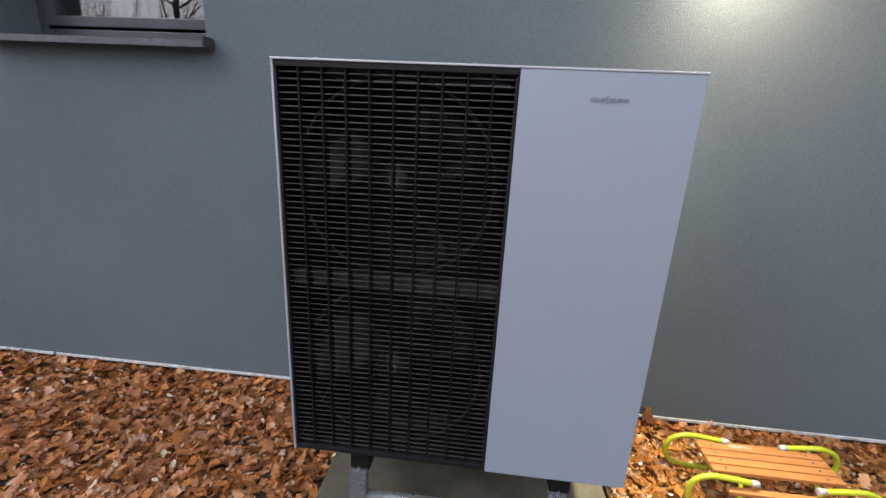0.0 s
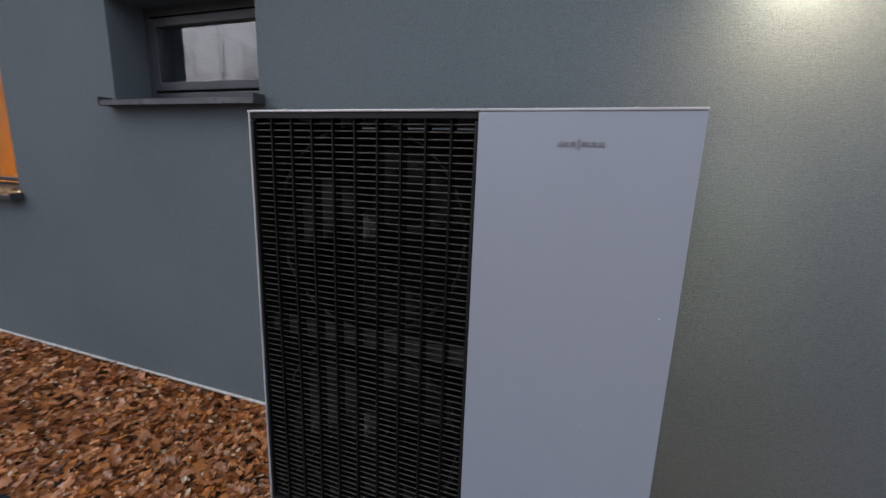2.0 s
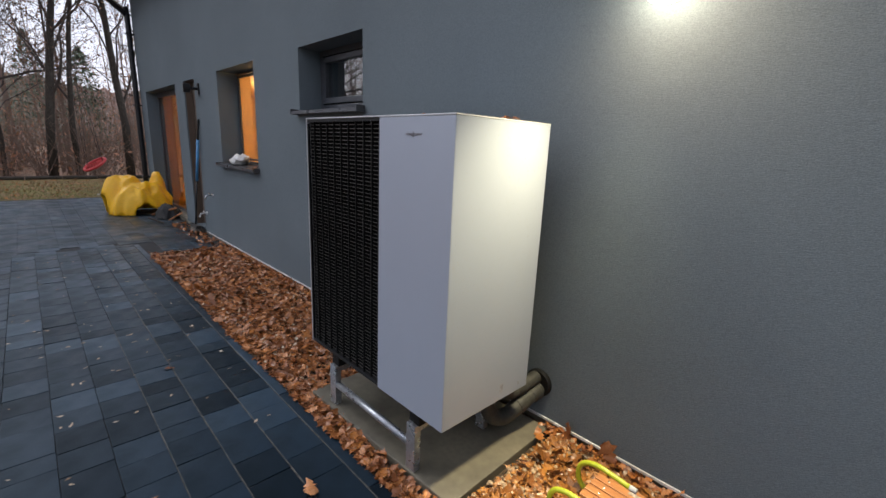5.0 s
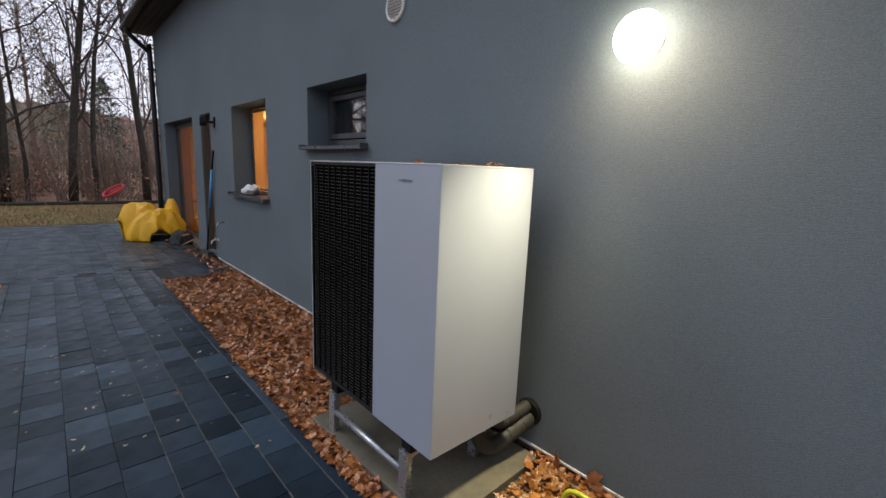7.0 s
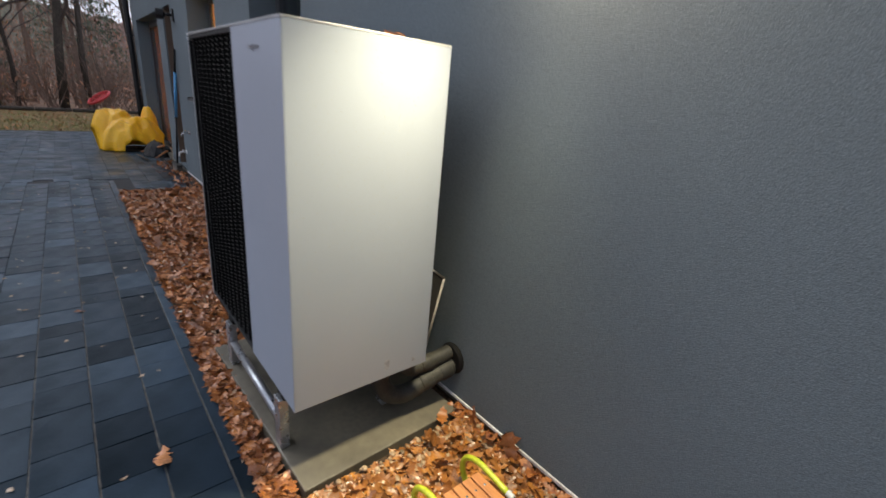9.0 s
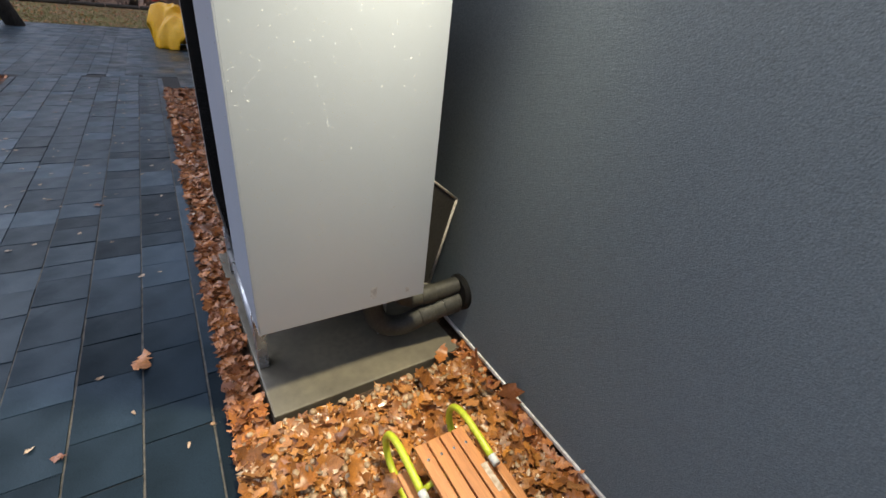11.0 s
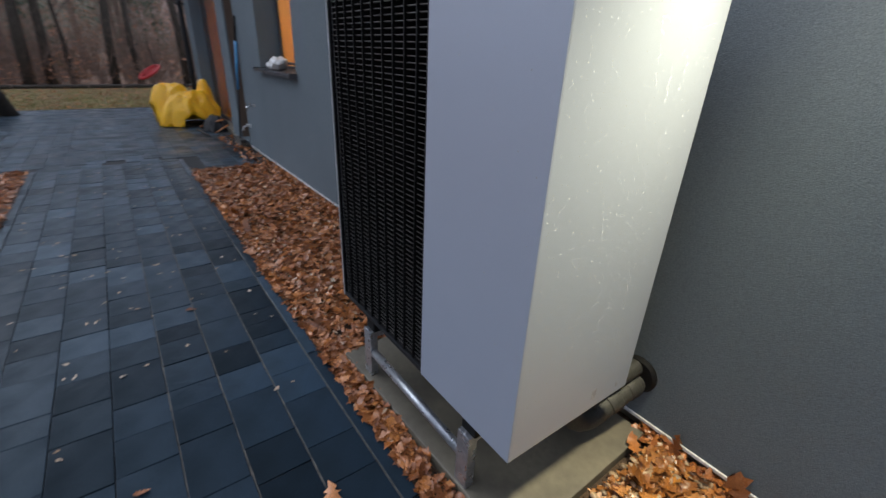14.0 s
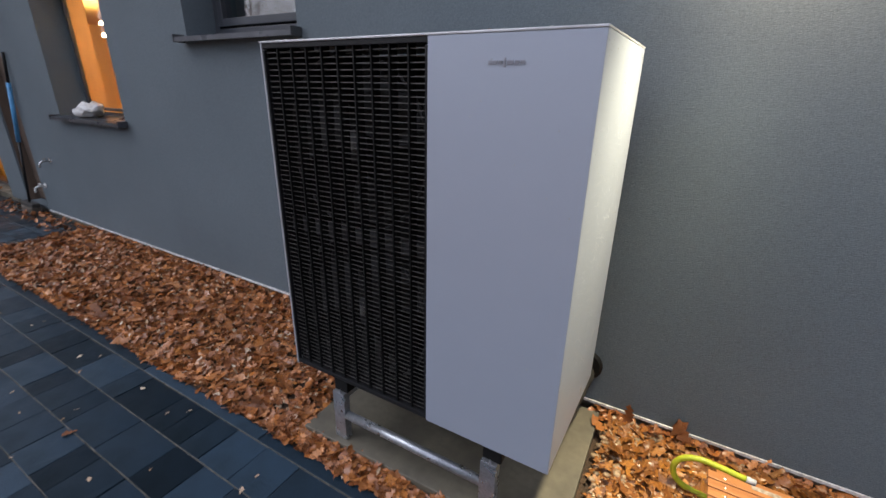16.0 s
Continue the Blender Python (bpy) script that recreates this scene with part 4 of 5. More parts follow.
cloth("teal_cover", "low teal plastic cover lying on the lawn", "cover", teal_mat, -12.8, -3.35, 0.4, 0.85, [(0, -0.3, 0.45, 0.26), (0, 0.5, 0.5, 0.10), (0, 0, 0.98, 0.07)], 2.7, 40, 50)

bm = bmesh.new()
rs = np.random.default_rng(8)
for _ in range(900):
    a_, h_ = rs.uniform(0, 6.28), rs.uniform(0, 0.42)
    q_ = Vector((-7.15 + 0.17 * math.cos(a_) * rs.uniform(0.2, 1), -1.92 + 0.17 * math.sin(a_) * rs.uniform(0.2, 1), h_))
    d_ = Vector(rs.normal(0, 0.025, 3).tolist()) + Vector((0, 0, 0.06))
    e_ = Vector(rs.normal(0, 0.006, 3).tolist())
    bm.faces.new([bm.verts.new(w_) for w_ in (q_ - d_, q_ + e_, q_ + d_, q_ - e_)])
bmesh.ops.create_cone(bm, cap_ends=True, segments=14, radius1=0.15, radius2=0.12, depth=0.30, matrix=Matrix.Translation((-7.15, -1.92, 0.15)))
solo("dry_shrub", bm, bark, "withered dark brown shrub stump behind the cart", "shrub")

# nest swing
ns = thing("nest_swing", "red round nest swing hanging from a branch", "swing", (-14.2, 1.35, 0.7))
bm = bmesh.new()
mr = Matrix.Translation((-14.2, 1.5, 0.63)) @ Euler((radians(33), radians(13), 0)).to_matrix().to_4x4()
tube(bm, [mr @ Vector((0.29 * math.cos(2 * math.pi * k / 28), 0.29 * math.sin(2 * math.pi * k / 28), 0)) for k in range(29)], 0.035, 8, False)
part("ring", bm, red_mat, ns)
for k in range(9):
    o_ = -0.24 + 0.06 * k
    hw = math.sqrt(0.29 ** 2 - o_ ** 2)
    bm = bmesh.new()
    tube(bm, [mr @ Vector((-hw, o_, 0)), mr @ Vector((0, o_, -0.05)), mr @ Vector((hw, o_, 0))], 0.010, 6)
    tube(bm, [mr @ Vector((o_, -hw, 0)), mr @ Vector((o_, 0, -0.05)), mr @ Vector((o_, hw, 0))], 0.010, 6)
    part("net_cord", bm, red_mat, ns)
for k in range(4):
    a = math.pi / 4 + k * math.pi / 2
    part("rope", rod(mr @ Vector((0.29 * math.cos(a), 0.29 * math.sin(a), 0)), (-14.25, 1.3 + 0.1 * math.cos(a), 3.4), 0.006, 5), twig_mat, ns)

bm = bmesh.new()
for k in range(18):
    a = -4.5 + k * 0.9
    tube(bm, [(-17.2 + 0.05 * math.sin(k * 3.1), a, 0.03), (-17.2 + 0.05 * math.sin(k * 3.1 + 2), a + 0.88, 0.03)], 0.055, 8)
solo("log_edging", bm, bark, "row of dark logs edging the lawn", "edging", kind="stuff")
for k in range(2):
    bm = bmesh.new()
    box(bm, (-0.5, -0.05, 0), (0.5, 0.05, 0.025), 0.004, Matrix.Translation((-11.9 - 0.25 * k, 1.75 + 0.1 * k, 0.0 + 0.032 * k)) @ Euler((0, 0, radians(70 + 9 * k))).to_matrix().to_4x4())
    solo("plank", bm, board_edge, "pale loose plank lying at the lawn edge", "plank", group="planks")

# ---------------------------------------------------------------- trees
def tree_mesh(rng, base, height, r0, lean, levels, leaves, spread=0.55, first=0.25):
    """Trunk, limbs and twigs as tapered tubes; dry leaves at the twigs."""
    trunk, limbs, lv, lf = bmesh.new(), bmesh.new(), [], []

    def grow(p, d, length, r, level):
        n = 7 if level == 0 else 5 if level == 1 else 4
        pts, rad = [p.copy()], [r]
        for k in range(n):
            bend = 0.055 if level == 0 else 0.24
            d = (d + Vector(rng.normal(0, bend, 3).tolist()) + Vector((0, 0, 0.05 * (level > 0)))).normalized()
            pts.append(pts[-1] + d * (length / n))
            rad.append(max(0.003, r * (1 - 0.85 * (k + 1) / n)))
        tube(trunk if level == 0 else limbs, pts, rad, 12 if level == 0 else 5 if level == 1 else 3, level == 0)
        if level < levels:
            count = {0: 17, 1: 8, 2: 5}.get(level, 3)
            for _ in range(count):
                u = rng.uniform(first if level == 0 else 0.2, 1.0)
                k = min(n - 1, int(u * n))
                q = pts[k].lerp(pts[k + 1], u * n - k)
                ax = Vector(rng.normal(0, 1, 3).tolist()).cross(d).normalized()
                nd = (d + ax * rng.uniform(spread, spread * 2.2)).normalized()
                grow(q, nd, length * rng.uniform(0.28, 0.5) * (1.15 - 0.5 * u if level == 0 else 1), max(0.007, rad[k] * (rng.uniform(0.26, 0.44) if level == 0 else rng.uniform(0.2, 0.36))), level + 1)
        elif leaves and rng.uniform() < leaves:
            for _ in range(6):
                c = pts[-1] + Vector(rng.normal(0, 0.22, 3).tolist())
                a, b = Vector(rng.uniform(-0.045, 0.045, 3).tolist()), Vector(rng.uniform(-0.035, 0.035, 3).tolist())
                o = len(lv)
                lv.extend([(c - a)[:], (c + b)[:], (c + a)[:], (c - b)[:]])
                lf.append((o, o + 1, o + 2, o + 3))

    d0 = Vector((lean[0], lean[1], 1)).normalized()
    grow(Vector(base), d0, height, r0, 0)
    return trunk, limbs, lv, lf


def tree(base, height, r0, seed, lean=(0, 0), levels=3, leaves=0.25, label="bare oak tree with a few dry brown leaves", first=0.25, spread=0.55):
    rng = np.random.default_rng(seed)
    trunk, limbs, lv, lf = tree_mesh(rng, base, height, r0, lean, levels, leaves, spread, first)
    t = thing("tree", label, "tree", base)
    part("trunk", trunk, bark, t)
    part("crown", limbs, twig_mat, t, "bare branching twigs")
    if lf:
        arrays("leaves", lv, lf, dry_leaf, "", "", parent=t)
    return t


tree((-18.3, 0.72, -0.05), 13, 0.145, 1, (0.01, 0.025), 3, 0.75, first=0.14, spread=0.85)
tree((-18.5, 1.45, -0.05), 12, 0.10, 2, (0.0, 0.01), 3, 0.7, "slender tree with sparse brown leaves", first=0.16, spread=0.85)
tree((-18.4, 2.92, -0.05), 13, 0.14, 33, (0.0, 0.03), 3, 0.7, first=0.18, spread=0.7)
tree((-19.0, -0.45, -0.05), 9, 0.075, 4, (0.02, 0.05), 3, 0.8, "slim young tree with dry leaves", 0.14, 0.85)
tree((-10.87, -1.17, -0.05), 11, 0.15, 5, (-0.03, -0.23), 3, 0.15, "leaning dark tree at the lawn edge", 0.3)
for k, (x, y, h, r) in enumerate(((-18.2, -1.5, 13, 0.17), (-18.6, -0.98, 12, 0.14), (-19.0, -3.65, 13, 0.18), (-15.6, -4.8, 13, 0.24), (-17.6, -6.2, 12, 0.2), (-20.5, -7.8, 12, 0.2), (-23.5, 5.2, 12, 0.14), (-23, -5.6, 13, 0.14), (-25, -2.6, 13, 0.12), (-23, -10, 12, 0.2))):
    tree((x, y, -0.05), h, r, 20 + k, (0.02 * math.sin(k), -0.02 + 0.02 * math.cos(k * 2)), 2 if k > 4 else 3, 0.4, first=0.2, spread=0.7)
for k, (x, y) in enumerate(((-5.0, -13.0), (-1.5, -15.5), (3.0, -12.5), (-9.5, -16), (7, -17), (11, -11), (0.5, -19), (-13.5, -14))):
    tree((x, y, -0.05), 12.5, 0.18, 50 + k, (0.02, 0.03), 3 if k < 4 else 2, 0.15)

# woodland beyond: thin stems, brush and a few pines, too many to count
rng = np.random.default_rng(77)
sv, sf = [], []


def stick(p, q, r0, r1):
    p, q = np.array(p), np.array(q)
    d = (q - p) / np.linalg.norm(q - p)
    u = np.cross(d, [0.3, 0.9, 0.2])
    u /= np.linalg.norm(u)
    w = np.cross(d, u)
    o = len(sv)
    for c, r in ((p, r0), (q, r1)):
        for k in range(3):
            a = 2.1 * k
            sv.append(tuple(c + r * (u * math.cos(a) + w * math.sin(a))))
    for k in range(3):
        sf.append((o + k, o + (k + 1) % 3, o + 3 + (k + 1) % 3, o + 3 + k))


def wood_place():
    if rng.uniform() < 0.72:
        return -rng.uniform(20, 46), rng.uniform(-34, 26)
    return rng.uniform(-30, 24), -rng.uniform(19, 42)


for _ in range(260):
    x, y = wood_place()
    h = rng.uniform(6, 13)
    top = (x + rng.normal(0, 0.5), y + rng.normal(0, 0.5), h)
    stick((x, y, -0.1), top, rng.uniform(0.03, 0.085), 0.012)
    for _ in range(14):
        u = rng.uniform(0.25, 0.98)
        p = (x + (top[0] - x) * u, y + (top[1] - y) * u, h * u)
        l = (1.1 - u) * 3
        q = (p[0] + rng.normal(0, l * 0.6), p[1] + rng.normal(0, l * 0.6), p[2] + rng.uniform(0.2, 1) * l)
        stick(p, q, 0.025, 0.006)
        for _ in range(2):
            v_ = rng.uniform(0.4, 1)
            p2 = tuple(np.array(p) + (np.array(q) - np.array(p)) * v_)
            stick(p2, (p2[0] + rng.normal(0, 0.5), p2[1] + rng.normal(0, 0.5), p2[2] + rng.uniform(0.1, 0.8)), 0.012, 0.004)
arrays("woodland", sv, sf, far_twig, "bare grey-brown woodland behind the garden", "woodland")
sv, sf = [], []
for _ in range(300):
    x, y = -18.0 - abs(rng.normal(0, 4.5)), rng.uniform(-17, 7)
    if rng.uniform() < 0.3:
        x, y = rng.uniform(-17, 20), -17.5 - abs(rng.normal(0, 4))
    h = rng.uniform(0.8, 3.2)
    for _ in range(13):
        top = np.array((x + rng.normal(0, 0.3 * h), y + rng.normal(0, 0.3 * h), h * rng.uniform(0.5, 1.0)))
        foot = np.array((x + rng.normal(0, 0.1), y + rng.normal(0, 0.1), -0.1))
        stick(foot, top, 0.012, 0.004)
        for _ in range(4):
            p = foot + (top - foot) * rng.uniform(0.3, 1)
            stick(p, p + rng.normal(0, 0.28, 3) + (0, 0, 0.15), 0.006, 0.002)
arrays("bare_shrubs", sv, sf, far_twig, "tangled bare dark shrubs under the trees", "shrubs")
bv, bf = [], []
for _ in range(1300):
    x, y = -17.6 - abs(rng.normal(0, 3.0)), rng.uniform(-17, 7)
    if noise.noise((x * 0.5, y * 0.5, 3)) < -0.15:
        continue
    z = abs(rng.normal(0, 0.5))
    for _ in range(7):
        c = np.array((x, y, z)) + rng.normal(0, 0.3, 3)
        a, b = rng.normal(0, 0.05, 3) + (0, 0, 0.03), rng.normal(0, 0.016, 3)
        o = len(bv)
        bv.extend([tuple(c - a), tuple(c + b), tuple(c + a), tuple(c - b)])
        bf.append((o, o + 1, o + 2, o + 3))
for _ in range(24000):
    x, y = wood_place()
    x, y = x + rng.normal(0, 1), y + rng.normal(0, 1)
    if x > -18.2 and y > -17:
        continue
    z = abs(rng.normal(0, 1.7))
    if rng.uniform() < 0.5 and (x < -27 or y < -25):
        z = rng.uniform(1.5, 8.5)
    for _ in range(5):
        c = np.array((x, y, z)) + rng.normal(0, 0.45, 3)
        a, b = rng.normal(0, 0.05, 3) + (0, 0, 0.09), rng.normal(0, 0.009, 3)
        o = len(bv)
        bv.extend([tuple(c - a), tuple(c + b), tuple(c + a), tuple(c - b)])
        bf.append((o, o + 1, o + 2, o + 3))
arrays("undergrowth", bv, bf, brush_mat, "dry brown undergrowth in the woodland", "undergrowth")
pv, pf = [], []
PINES = [(-25, -1.6, 4.2), (-27, 2.6, 5.5), (-24, -4.6, 3.8), (-31, 0.8, 6.5), (-30, -7, 6), (-26, -10, 5)]
for k in range(18):
    x, y = wood_place()
    if x > -24 and y > -24:
        x -= 8
    h = rng.uniform(3.5, 6.5)
    if k < len(PINES):
        x, y, h = PINES[k]
    for _ in range(1700):
        u = rng.uniform(0.12, 1)
        r = (1.05 - u) * h * 0.36
        a = rng.uniform(0, 6.28)
        rr = r * rng.uniform(0.3, 1)
        c = np.array((x + rr * math.cos(a), y + rr * math.sin(a), h * u - 0.15 * rr))
        e1, e2 = rng.normal(0, 0.075, 3), rng.normal(0, 0.022, 3)
        o = len(pv)
        pv.extend([tuple(c - e1), tuple(c + e2), tuple(c + e1), tuple(c - e2)])
        pf.append((o, o + 1, o + 2, o + 3))
arrays("young_pines", pv, pf, pine_mat, "dark green young pines among the bare trees", "pines")
# wooded rise that closes the distance, its haze mixed into the pale colour
bm = bmesh.new()
far = []
for k in range(541):
    a = radians(90 + 270 * k / 540)
    R = 62
    far.append([bm.verts.new((R * math.cos(a), R * math.sin(a), z)) for z in (-1, 5.6, 6.4 + 1.4 * noise.noise((k * 0.07, 1, 2)) + 0.9 * noise.noise((k * 0.31, 5, 2)) + 1.4 * noise.noise((k * 1.1, 5, 7)))])
for p, q in zip(far, far[1:]):
    for j in range(2):
        bm.faces.new((p[j], q[j], q[j + 1], p[j + 1]))
solo("backdrop", bm, material("far_woods", (0.37, 0.275, 0.24), 1.0, dark=(0.17, 0.20, 0.145), scale=0.16, amount=1.0, fine=2.6, fine_amount=0.45, stretch=(1, 1, 0.6)), "hazy far woods", "backdrop", kind="structure")

# ---------------------------------------------------------------- grass
rng = np.random.default_rng(91)
gv, gf = [], []
for _ in range(16000):
    x, y = -11.62 - abs(rng.normal(0, 2.4)), rng.uniform(-8, 6)
    if x < -17:
        continue
    a, h, o = rng.uniform(0, 6.28), rng.uniform(0.03, 0.08), len(gv)
    w = 0.006
    gv.extend([(x - w * math.cos(a), y - w * math.sin(a), -0.04), (x + w * math.cos(a), y + w * math.sin(a), -0.04), (x + rng.normal(0, 0.025), y + rng.normal(0, 0.025), h - 0.035)])
    gf.append((o, o + 1, o + 2))
grass_mat = material("grass_blade", (0.15, 0.16, 0.045), 0.7, pieces=[(0.6, 0.7, 0.5), (1, 1, 1), (1.5, 1.2, 0.9)])
arrays("grass", gv, gf, grass_mat, "short damp yellow-green grass of the lawn", "grass")

# ---------------------------------------------------------------- leaves
LT = np.array([0, .1, .2, .31, .42, .54, .66, .78, .89, 1.0])
LW = np.array([.012, .035, .15, .075, .235, .115, .275, .14, .17, .0])


def leaf_cloud(rng, place, count, size, lift=0.035, tilt=0.5):
    """Lobed, curled leaves: midrib and two wings each."""
    V, F = [], []
    n = len(LT)
    for _ in range(count):
        x, y, z = place()
        s = rng.uniform(*size)
        cup, bow = rng.normal(0.14, 0.26), rng.normal(0.1, 0.28)
        w = LW * rng.uniform(0.95, 1.4) * (1 + rng.normal(0, 0.12, n))
        mid = np.stack([LT - 0.5, np.zeros(n), bow * (LT - 0.5) ** 2], 1)
        left = mid + np.stack([0.05 * rng.normal(0, 1, n), w, cup * w + 0.04 * rng.normal(0, 1, n)], 1)
        right = mid + np.stack([0.05 * rng.normal(0, 1, n), -w, cup * w + 0.04 * rng.normal(0, 1, n)], 1)
        P = np.concatenate([mid, left, right]) * s
        R = np.array(Euler((rng.normal(0, tilt), rng.normal(0, tilt), rng.uniform(0, 6.28))).to_matrix())
        P = P @ R.T
        P[:, 2] -= P[:, 2].min() * 0.8
        P += (x, y, z + rng.uniform(0, lift))
        o = len(V)
        V.extend(P.tolist())
        for k in range(n - 1):
            F.append((o + k, o + k + 1, o + n + k + 1, o + n + k))
            F.append((o + k + 1, o + k, o + 2 * n + k, o + 2 * n + k + 1))
    return V, F


rng = np.random.default_rng(11)


def in_bed_left():
    while True:
        x, y = rng.uniform(-4.84, 0.0), rng.uniform(1.10, 2.06)
        if not (-0.60 < x < 0.6 and 1.205 < y < 1.99):
            return x, y, -0.005


def in_bed_front():
    return rng.uniform(-0.75, 0.7), rng.uniform(1.10, 1.20), 0.010


def in_bed_right():
    while True:
        x = 0.625 + abs(rng.normal(0, 0.9))
        y = rng.uniform(1.10, 2.01)
        if x < 3.1:
            return x, y, 0.006


def in_bed_garden():
    while True:
        x, y = rng.uniform(-5.64, 1.0), -0.46 - abs(rng.normal(0, 1.1))
        if y > -4.4 and (noise.noise((x * 0.6, y * 0.9, 7)) > -0.2 or rng.uniform() < 0.2 or y > -0.62 or x < -5.3):
            return x, y, -0.012


v, f = leaf_cloud(rng, in_bed_left, 8200, (0.038, 0.08), 0.026, 0.25)
arrays("fallen_leaves", v, f, leaf_mat, "thick layer of wet brown oak leaves", "leaves", smooth=True)
v, f = leaf_cloud(rng, in_bed_front, 480, (0.035, 0.08), 0.014, 0.28)
arrays("fallen_leaves", v, f, leaf_mat, "brown leaves in the gap before the slab", "leaves", smooth=True)
v, f = leaf_cloud(rng, in_bed_right, 3800, (0.03, 0.095), 0.022, 0.26)
arrays("fallen_leaves", v, f, lamp_warm_leaf, "wet orange and brown leaves round the sled", "leaves", smooth=True)
v, f = leaf_cloud(rng, in_bed_right, 240, (0.09, 0.135), 0.022, 0.25)
arrays("fallen_leaves", v, f, lamp_warm_leaf, "large lobed oak leaves on top of the litter", "leaves", smooth=True)
v, f = leaf_cloud(rng, in_bed_left, 300, (0.08, 0.11), 0.04, 0.3)
arrays("fallen_leaves", v, f, leaf_mat, "larger lobed oak leaves on the planting bed", "leaves", smooth=True)
v, f = leaf_cloud(rng, in_bed_garden, 6600, (0.045, 0.085), 0.025, 0.3)
arrays("fallen_leaves", v, f, leaf_mat, "matted brown leaves on the garden bed", "leaves", smooth=True)


def on_lawn():
    return rng.uniform(-17, -11.7), rng.uniform(-7, 4), -0.03


v, f = leaf_cloud(rng, on_lawn, 2600, (0.05, 0.09), 0.02, 0.3)
arrays("fallen_leaves", v, f, leaf_mat, "scattered brown leaves on the lawn", "leaves", smooth=True)


def along_wall():
    return (rng.uniform(0.52, 3.1) if rng.uniform() < 0.5 else rng.uniform(-4.8, -0.6)), rng.uniform(1.985, 2.05), 0.02


v, f = leaf_cloud(rng, along_wall, 1100, (0.03, 0.075), 0.016, 0.35)
arrays("fallen_leaves", v, f, leaf_mat, "brown leaves banked along the foot of the wall", "leaves", smooth=True)


def on_paving():
    return rng.uniform(-5.5, 1.3), rng.uniform(-0.4, 1.1), 0.001


v, f = leaf_cloud(rng, in_bed_right, 850, (0.016, 0.036), 0.035, 0.35)
arrays("leaf_scraps", v, f, pale_leaf, "small pale leaf scraps among the oak leaves", "leaves", smooth=True)
v, f = leaf_cloud(rng, in_bed_left, 1000, (0.018, 0.042), 0.045, 0.35)
arrays("leaf_scraps", v, f, pale_leaf, "small pale leaf scraps on the planting bed", "leaves", smooth=True)
v, f = leaf_cloud(rng, on_paving, 160, (0.018, 0.036), 0.002, 0.12)
arrays("small_leaves", v, f, pale_leaf, "small pale leaves scattered on the paving", "leaves", smooth=True)


def by_wall():
    return rng.uniform(-7.0, -4.9), 2.02 - abs(rng.normal(0, 0.13)), 0.0


v, f = leaf_cloud(rng, by_wall, 130, (0.05, 0.09), 0.03)
arrays("fallen_leaves", v, f, leaf_mat, "drift of brown leaves at the foot of the wall", "leaves", smooth=True)
for x, y, z, s, seed in ((0.08, 0.84, 0.002, 0.115, 1), (0.60, 1.16, 0.01, 0.11, 2), (0.36, 1.50, HZ1, 0.10, 3), (0.44, 1.62, HZ1, 0.09, 4), (0.16, 1.40, HZ1, 0.06, 5), (0.69, 2.0, 0.045, 0.12, 6),
                         (0.92, 2.0, 0.045, 0.13, 7), (0.58, 1.90, 0.046, 0.10, 8), (-1.5, 0.62, 0.002, 0.06, 9), (-0.31, 0.30, 0.002, 0.05, 10), (0.42, 0.62, 0.002, 0.05, 11)):
    r_ = np.random.default_rng(seed + 100)
    v, f = leaf_cloud(r_, lambda: (x, y, z), 1, (s, s * 1.01), 0.001, 0.9 if seed in (6, 7) else 0.15)
    arrays("oak_leaf", v, f, leaf_mat, "single curled brown oak leaf", "leaf", kind="", smooth=True)
rng = np.random.default_rng(21)
cs, ss = [], []
for _ in range(650):
    x = 0.60 + abs(rng.normal(0, 0.4))
    r = rng.uniform(0.005, 0.0145)
    cs.append((x, rng.uniform(1.12, 2.04), rng.uniform(0.016, 0.038)))
    ss.append((r * rng.uniform(0.9, 1.5), r, r * 0.7))
v, f = beads(cs, ss)
arrays("pebbles", v, f, pebble_mat, "pale rounded pebbles among the leaves", "pebbles", smooth=True)

# ---------------------------------------------------------------- paving
pave = tagged(part("pavement", boxes(((-11.6, -7.5, -0.06), (-5.66, WY + 0.03, -0.005)), ((-5.66, -0.46, -0.06), (3.2, 1.105, -0.005)), ((-5.66, 1.105, -0.06), (-4.84, WY + 0.03, -0.005))), joint_mat),
              "path and terrace of wet anthracite concrete pavers", "paving", "", "structure")
bm = bmesh.new()
for k, wd in enumerate((0.006, 0.0055, 0.005, 0.0035)):
    box(bm, (-4.2 + 0.5 * k, 1.043 - 0.2045 * k - wd, -0.02), (3.2, 1.043 - 0.2045 * k + wd, -0.0025))
solo("joint_sand", bm, sand_mat, "pale sand in the lengthwise paving joints", "sand", kind="structure")
rng = np.random.default_rng(31)
PM = {}


def outline(lx, ly, worn):
    """Corner and edge points of a stone, slightly chipped."""
    hx, hy = lx / 2, ly / 2
    pts = [(-hx, -hy), (-hx * 0.3, -hy), (hx * 0.4, -hy), (hx, -hy), (hx, hy * 0.1), (hx, hy), (hx * 0.35, hy), (-hx * 0.4, hy), (-hx, hy), (-hx, -hy * 0.1)]
    return [(x - math.copysign(abs(worn.normal(0, 0.0009)), x), y - math.copysign(abs(worn.normal(0, 0.0009)), y)) for x, y in pts]


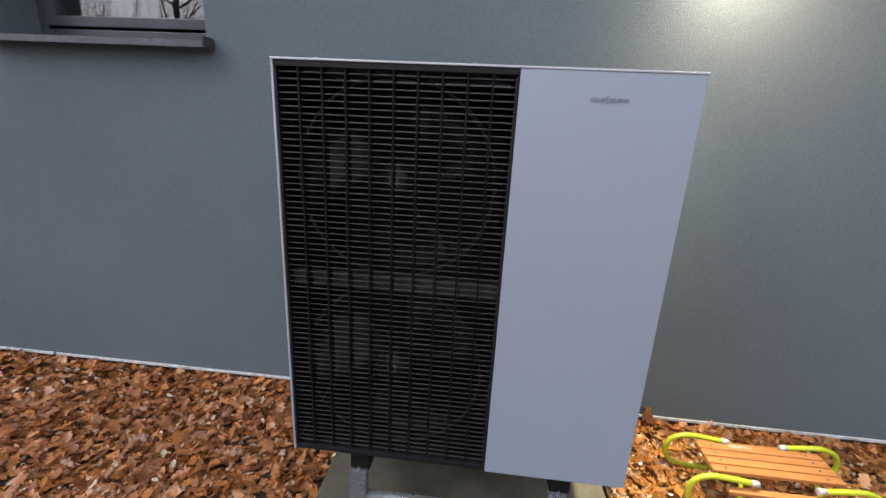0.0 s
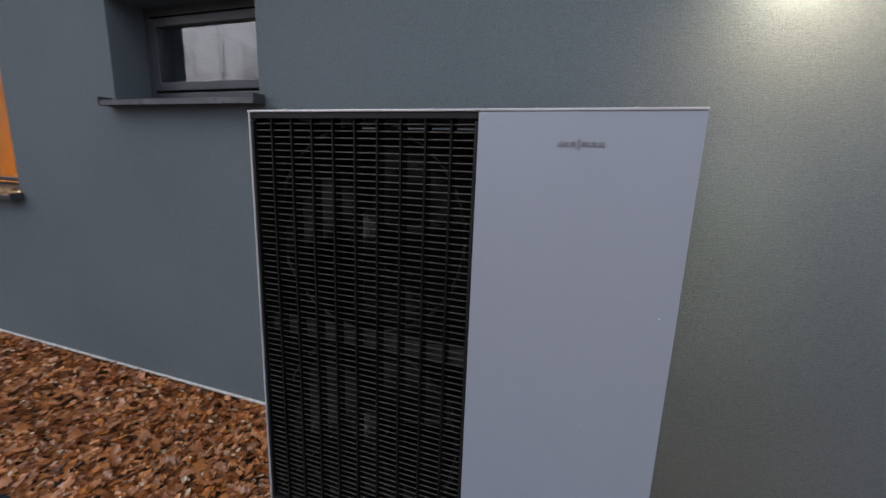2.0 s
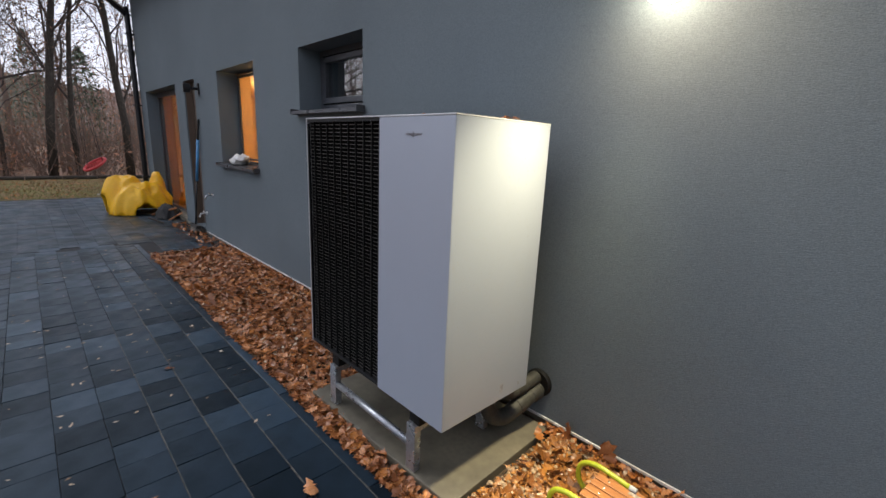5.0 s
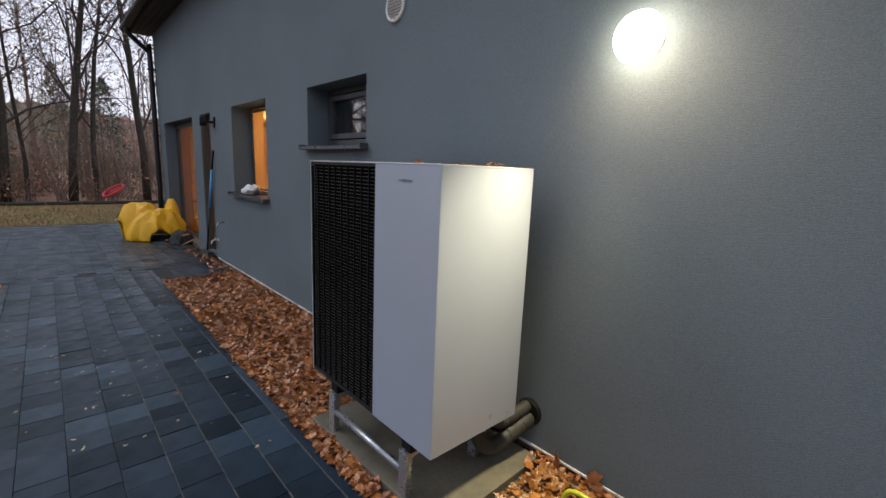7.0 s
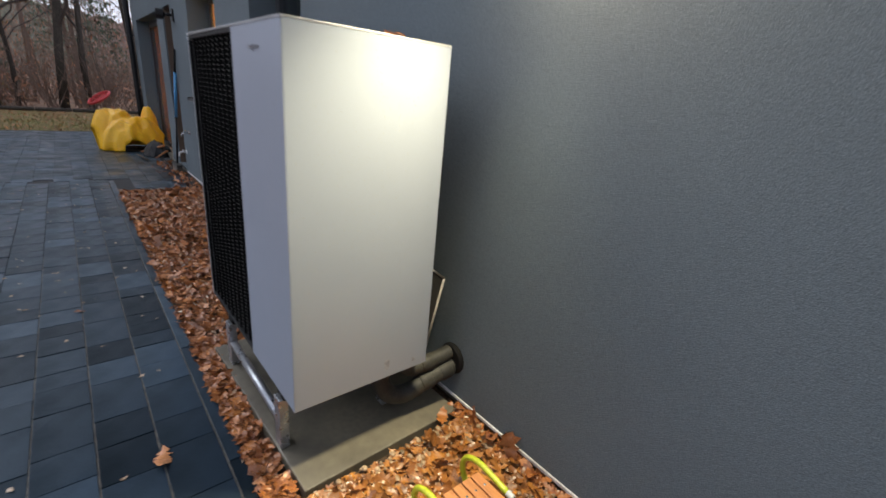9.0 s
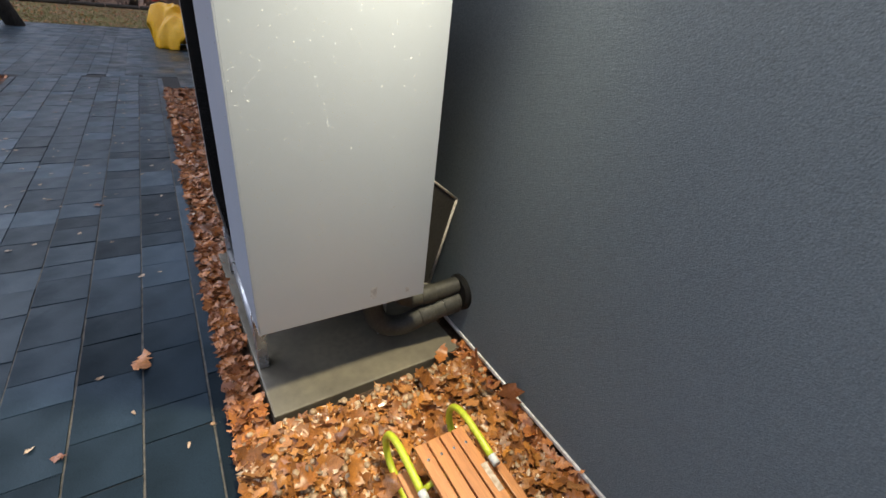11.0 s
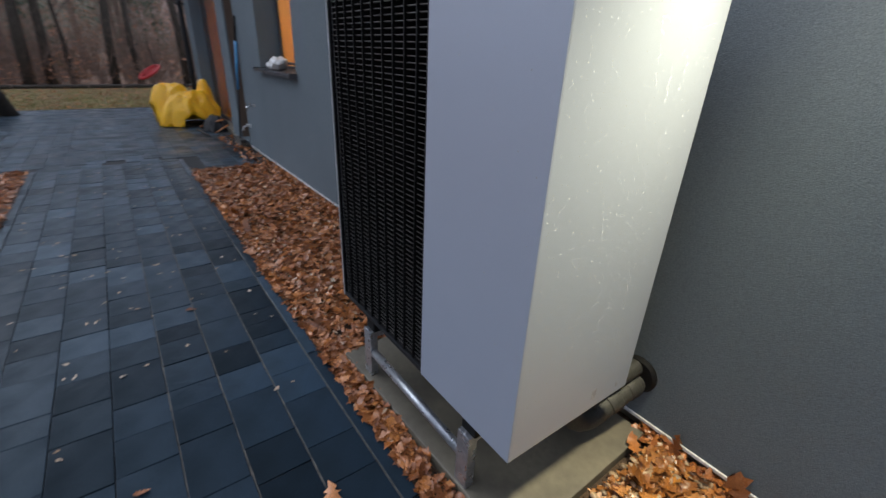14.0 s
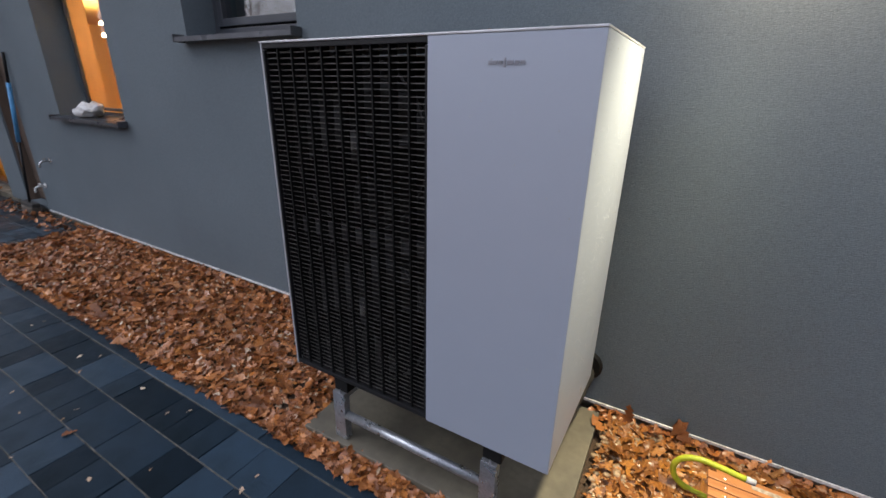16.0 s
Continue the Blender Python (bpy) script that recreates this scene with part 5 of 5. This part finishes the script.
def paver_mesh(lx, ly):
    key = (round(lx, 3), round(ly, 3), int(rng.integers(3)))
    if key not in PM:
        worn = np.random.default_rng(len(PM) + 400)
        bm = bmesh.new()
        rim = outline(lx, ly, worn)
        n = len(rim)
        lo = [bm.verts.new((x, y, -0.05)) for x, y in rim]
        me = [bm.verts.new((x, y, -0.002)) for x, y in rim]
        hi = [bm.verts.new((x * (1 - 0.0032 / lx), y * (1 - 0.0032 / ly), worn.normal(0, 0.0004))) for x, y in rim]
        for p, q in ((lo, me), (me, hi)):
            for k in range(n):
                bm.faces.new((p[k], p[(k + 1) % n], q[(k + 1) % n], q[k]))
        bm.faces.new(hi)
        data = bpy.data.meshes.new("paver")
        bm.to_mesh(data)
        bm.free()
        data.materials.append(paver_mat)
        PM[key] = data
    return PM[key]


def paver(name, x0, x1, y0, y1, gap=0.0035):
    ob = new(name, paver_mesh(x1 - x0 - 0.0012, y1 - y0 - gap))
    ob.parent = pave
    ob.location = ((x0 + x1) / 2, (y0 + y1) / 2, rng.uniform(-0.0015, 0.0015))
    ob.rotation_euler = (rng.normal(0, 0.004), rng.normal(0, 0.004), rng.normal(0, 0.003))


STRIP = 0.2045
known = {0: [-0.461, -0.17, 0.029, 0.33, 0.474, 0.777], 1: [-0.606, -0.304, -0.115, 0.107, 0.381, 0.589], 2: [-0.672, -0.468, -0.174, 0.026, 0.177, 0.479], 3: [-0.816, -0.621, -0.424, -0.123, 0.089]}
spill = []
total = 0
for s in range(7):
    y1 = 1.043 - s * STRIP
    cuts = list(known.get(s, [-0.35 - 0.09 * s, -0.05 - 0.09 * s]))
    while cuts[-1] < 2.4:
        cuts.append(cuts[-1] + float(rng.choice([0.14, 0.205, 0.205, 0.29])))
    while cuts[0] > -5.62:
        cuts.insert(0, cuts[0] - float(rng.choice([0.145, 0.205, 0.205, 0.295])))
    for a, b in zip(cuts, cuts[1:]):
        if total < 290 and -5.7 < a and b < 1.9:
            paver("paver", a, b, y1 - STRIP, y1, 0.004 if s < 3 else 0.0015)
            total += 1
        else:
            spill.append((a, b, y1 - STRIP, y1))
for yk in (1.045, -0.452):
    for k in range(9):
        a = -5.64 + k * 0.98
        ob = new("kerb_stone", paver_mesh(0.975, 0.06))
        ob.parent, ob.location = pave, (a + 0.49, yk + 0.031, 0.003)
for k in range(3):
    ob = new("kerb_stone", paver_mesh(0.06, 0.31))
    ob.parent, ob.location = pave, (-4.872, 1.26 + 0.32 * k, 0.002)
# rest of the terrace as one joined sheet of pavers
for j in range(47):
    y0 = -7.5 + j * STRIP
    x = -11.55 + float(rng.uniform(0, 0.2))
    while x < -4.9:
        w = float(rng.choice([0.145, 0.205, 0.205, 0.295]))
        if x + w < -5.67 or (y0 > 1.09 and x + w < -4.905):
            if y0 + STRIP < WY + 0.02:
                spill.append((x, x + w, y0, y0 + STRIP))
        x += w
V, F = [], []
for a, b, c, d in spill:
    o, g, e, z = len(V), 0.0007, 0.0014, float(rng.uniform(-0.0012, 0.0012))
    a, b, c, d = a + g, b - g, c + g, d - g
    V.extend([(a, c, -0.05), (b, c, -0.05), (b, d, -0.05), (a, d, -0.05), (a, c, z - 0.002), (b, c, z - 0.002), (b, d, z - 0.002), (a, d, z - 0.002),
              (a + e, c + e, z), (b - e, c + e, z), (b - e, d - e, z), (a + e, d - e, z)])
    for q in (0, 4):
        for k in range(4):
            F.append((o + q + k, o + q + (k + 1) % 4, o + q + 4 + (k + 1) % 4, o + q + 4 + k))
    F.append((o + 8, o + 9, o + 10, o + 11))
arrays("terrace_pavers", V, F, paver_mat, "", "", parent=pave)
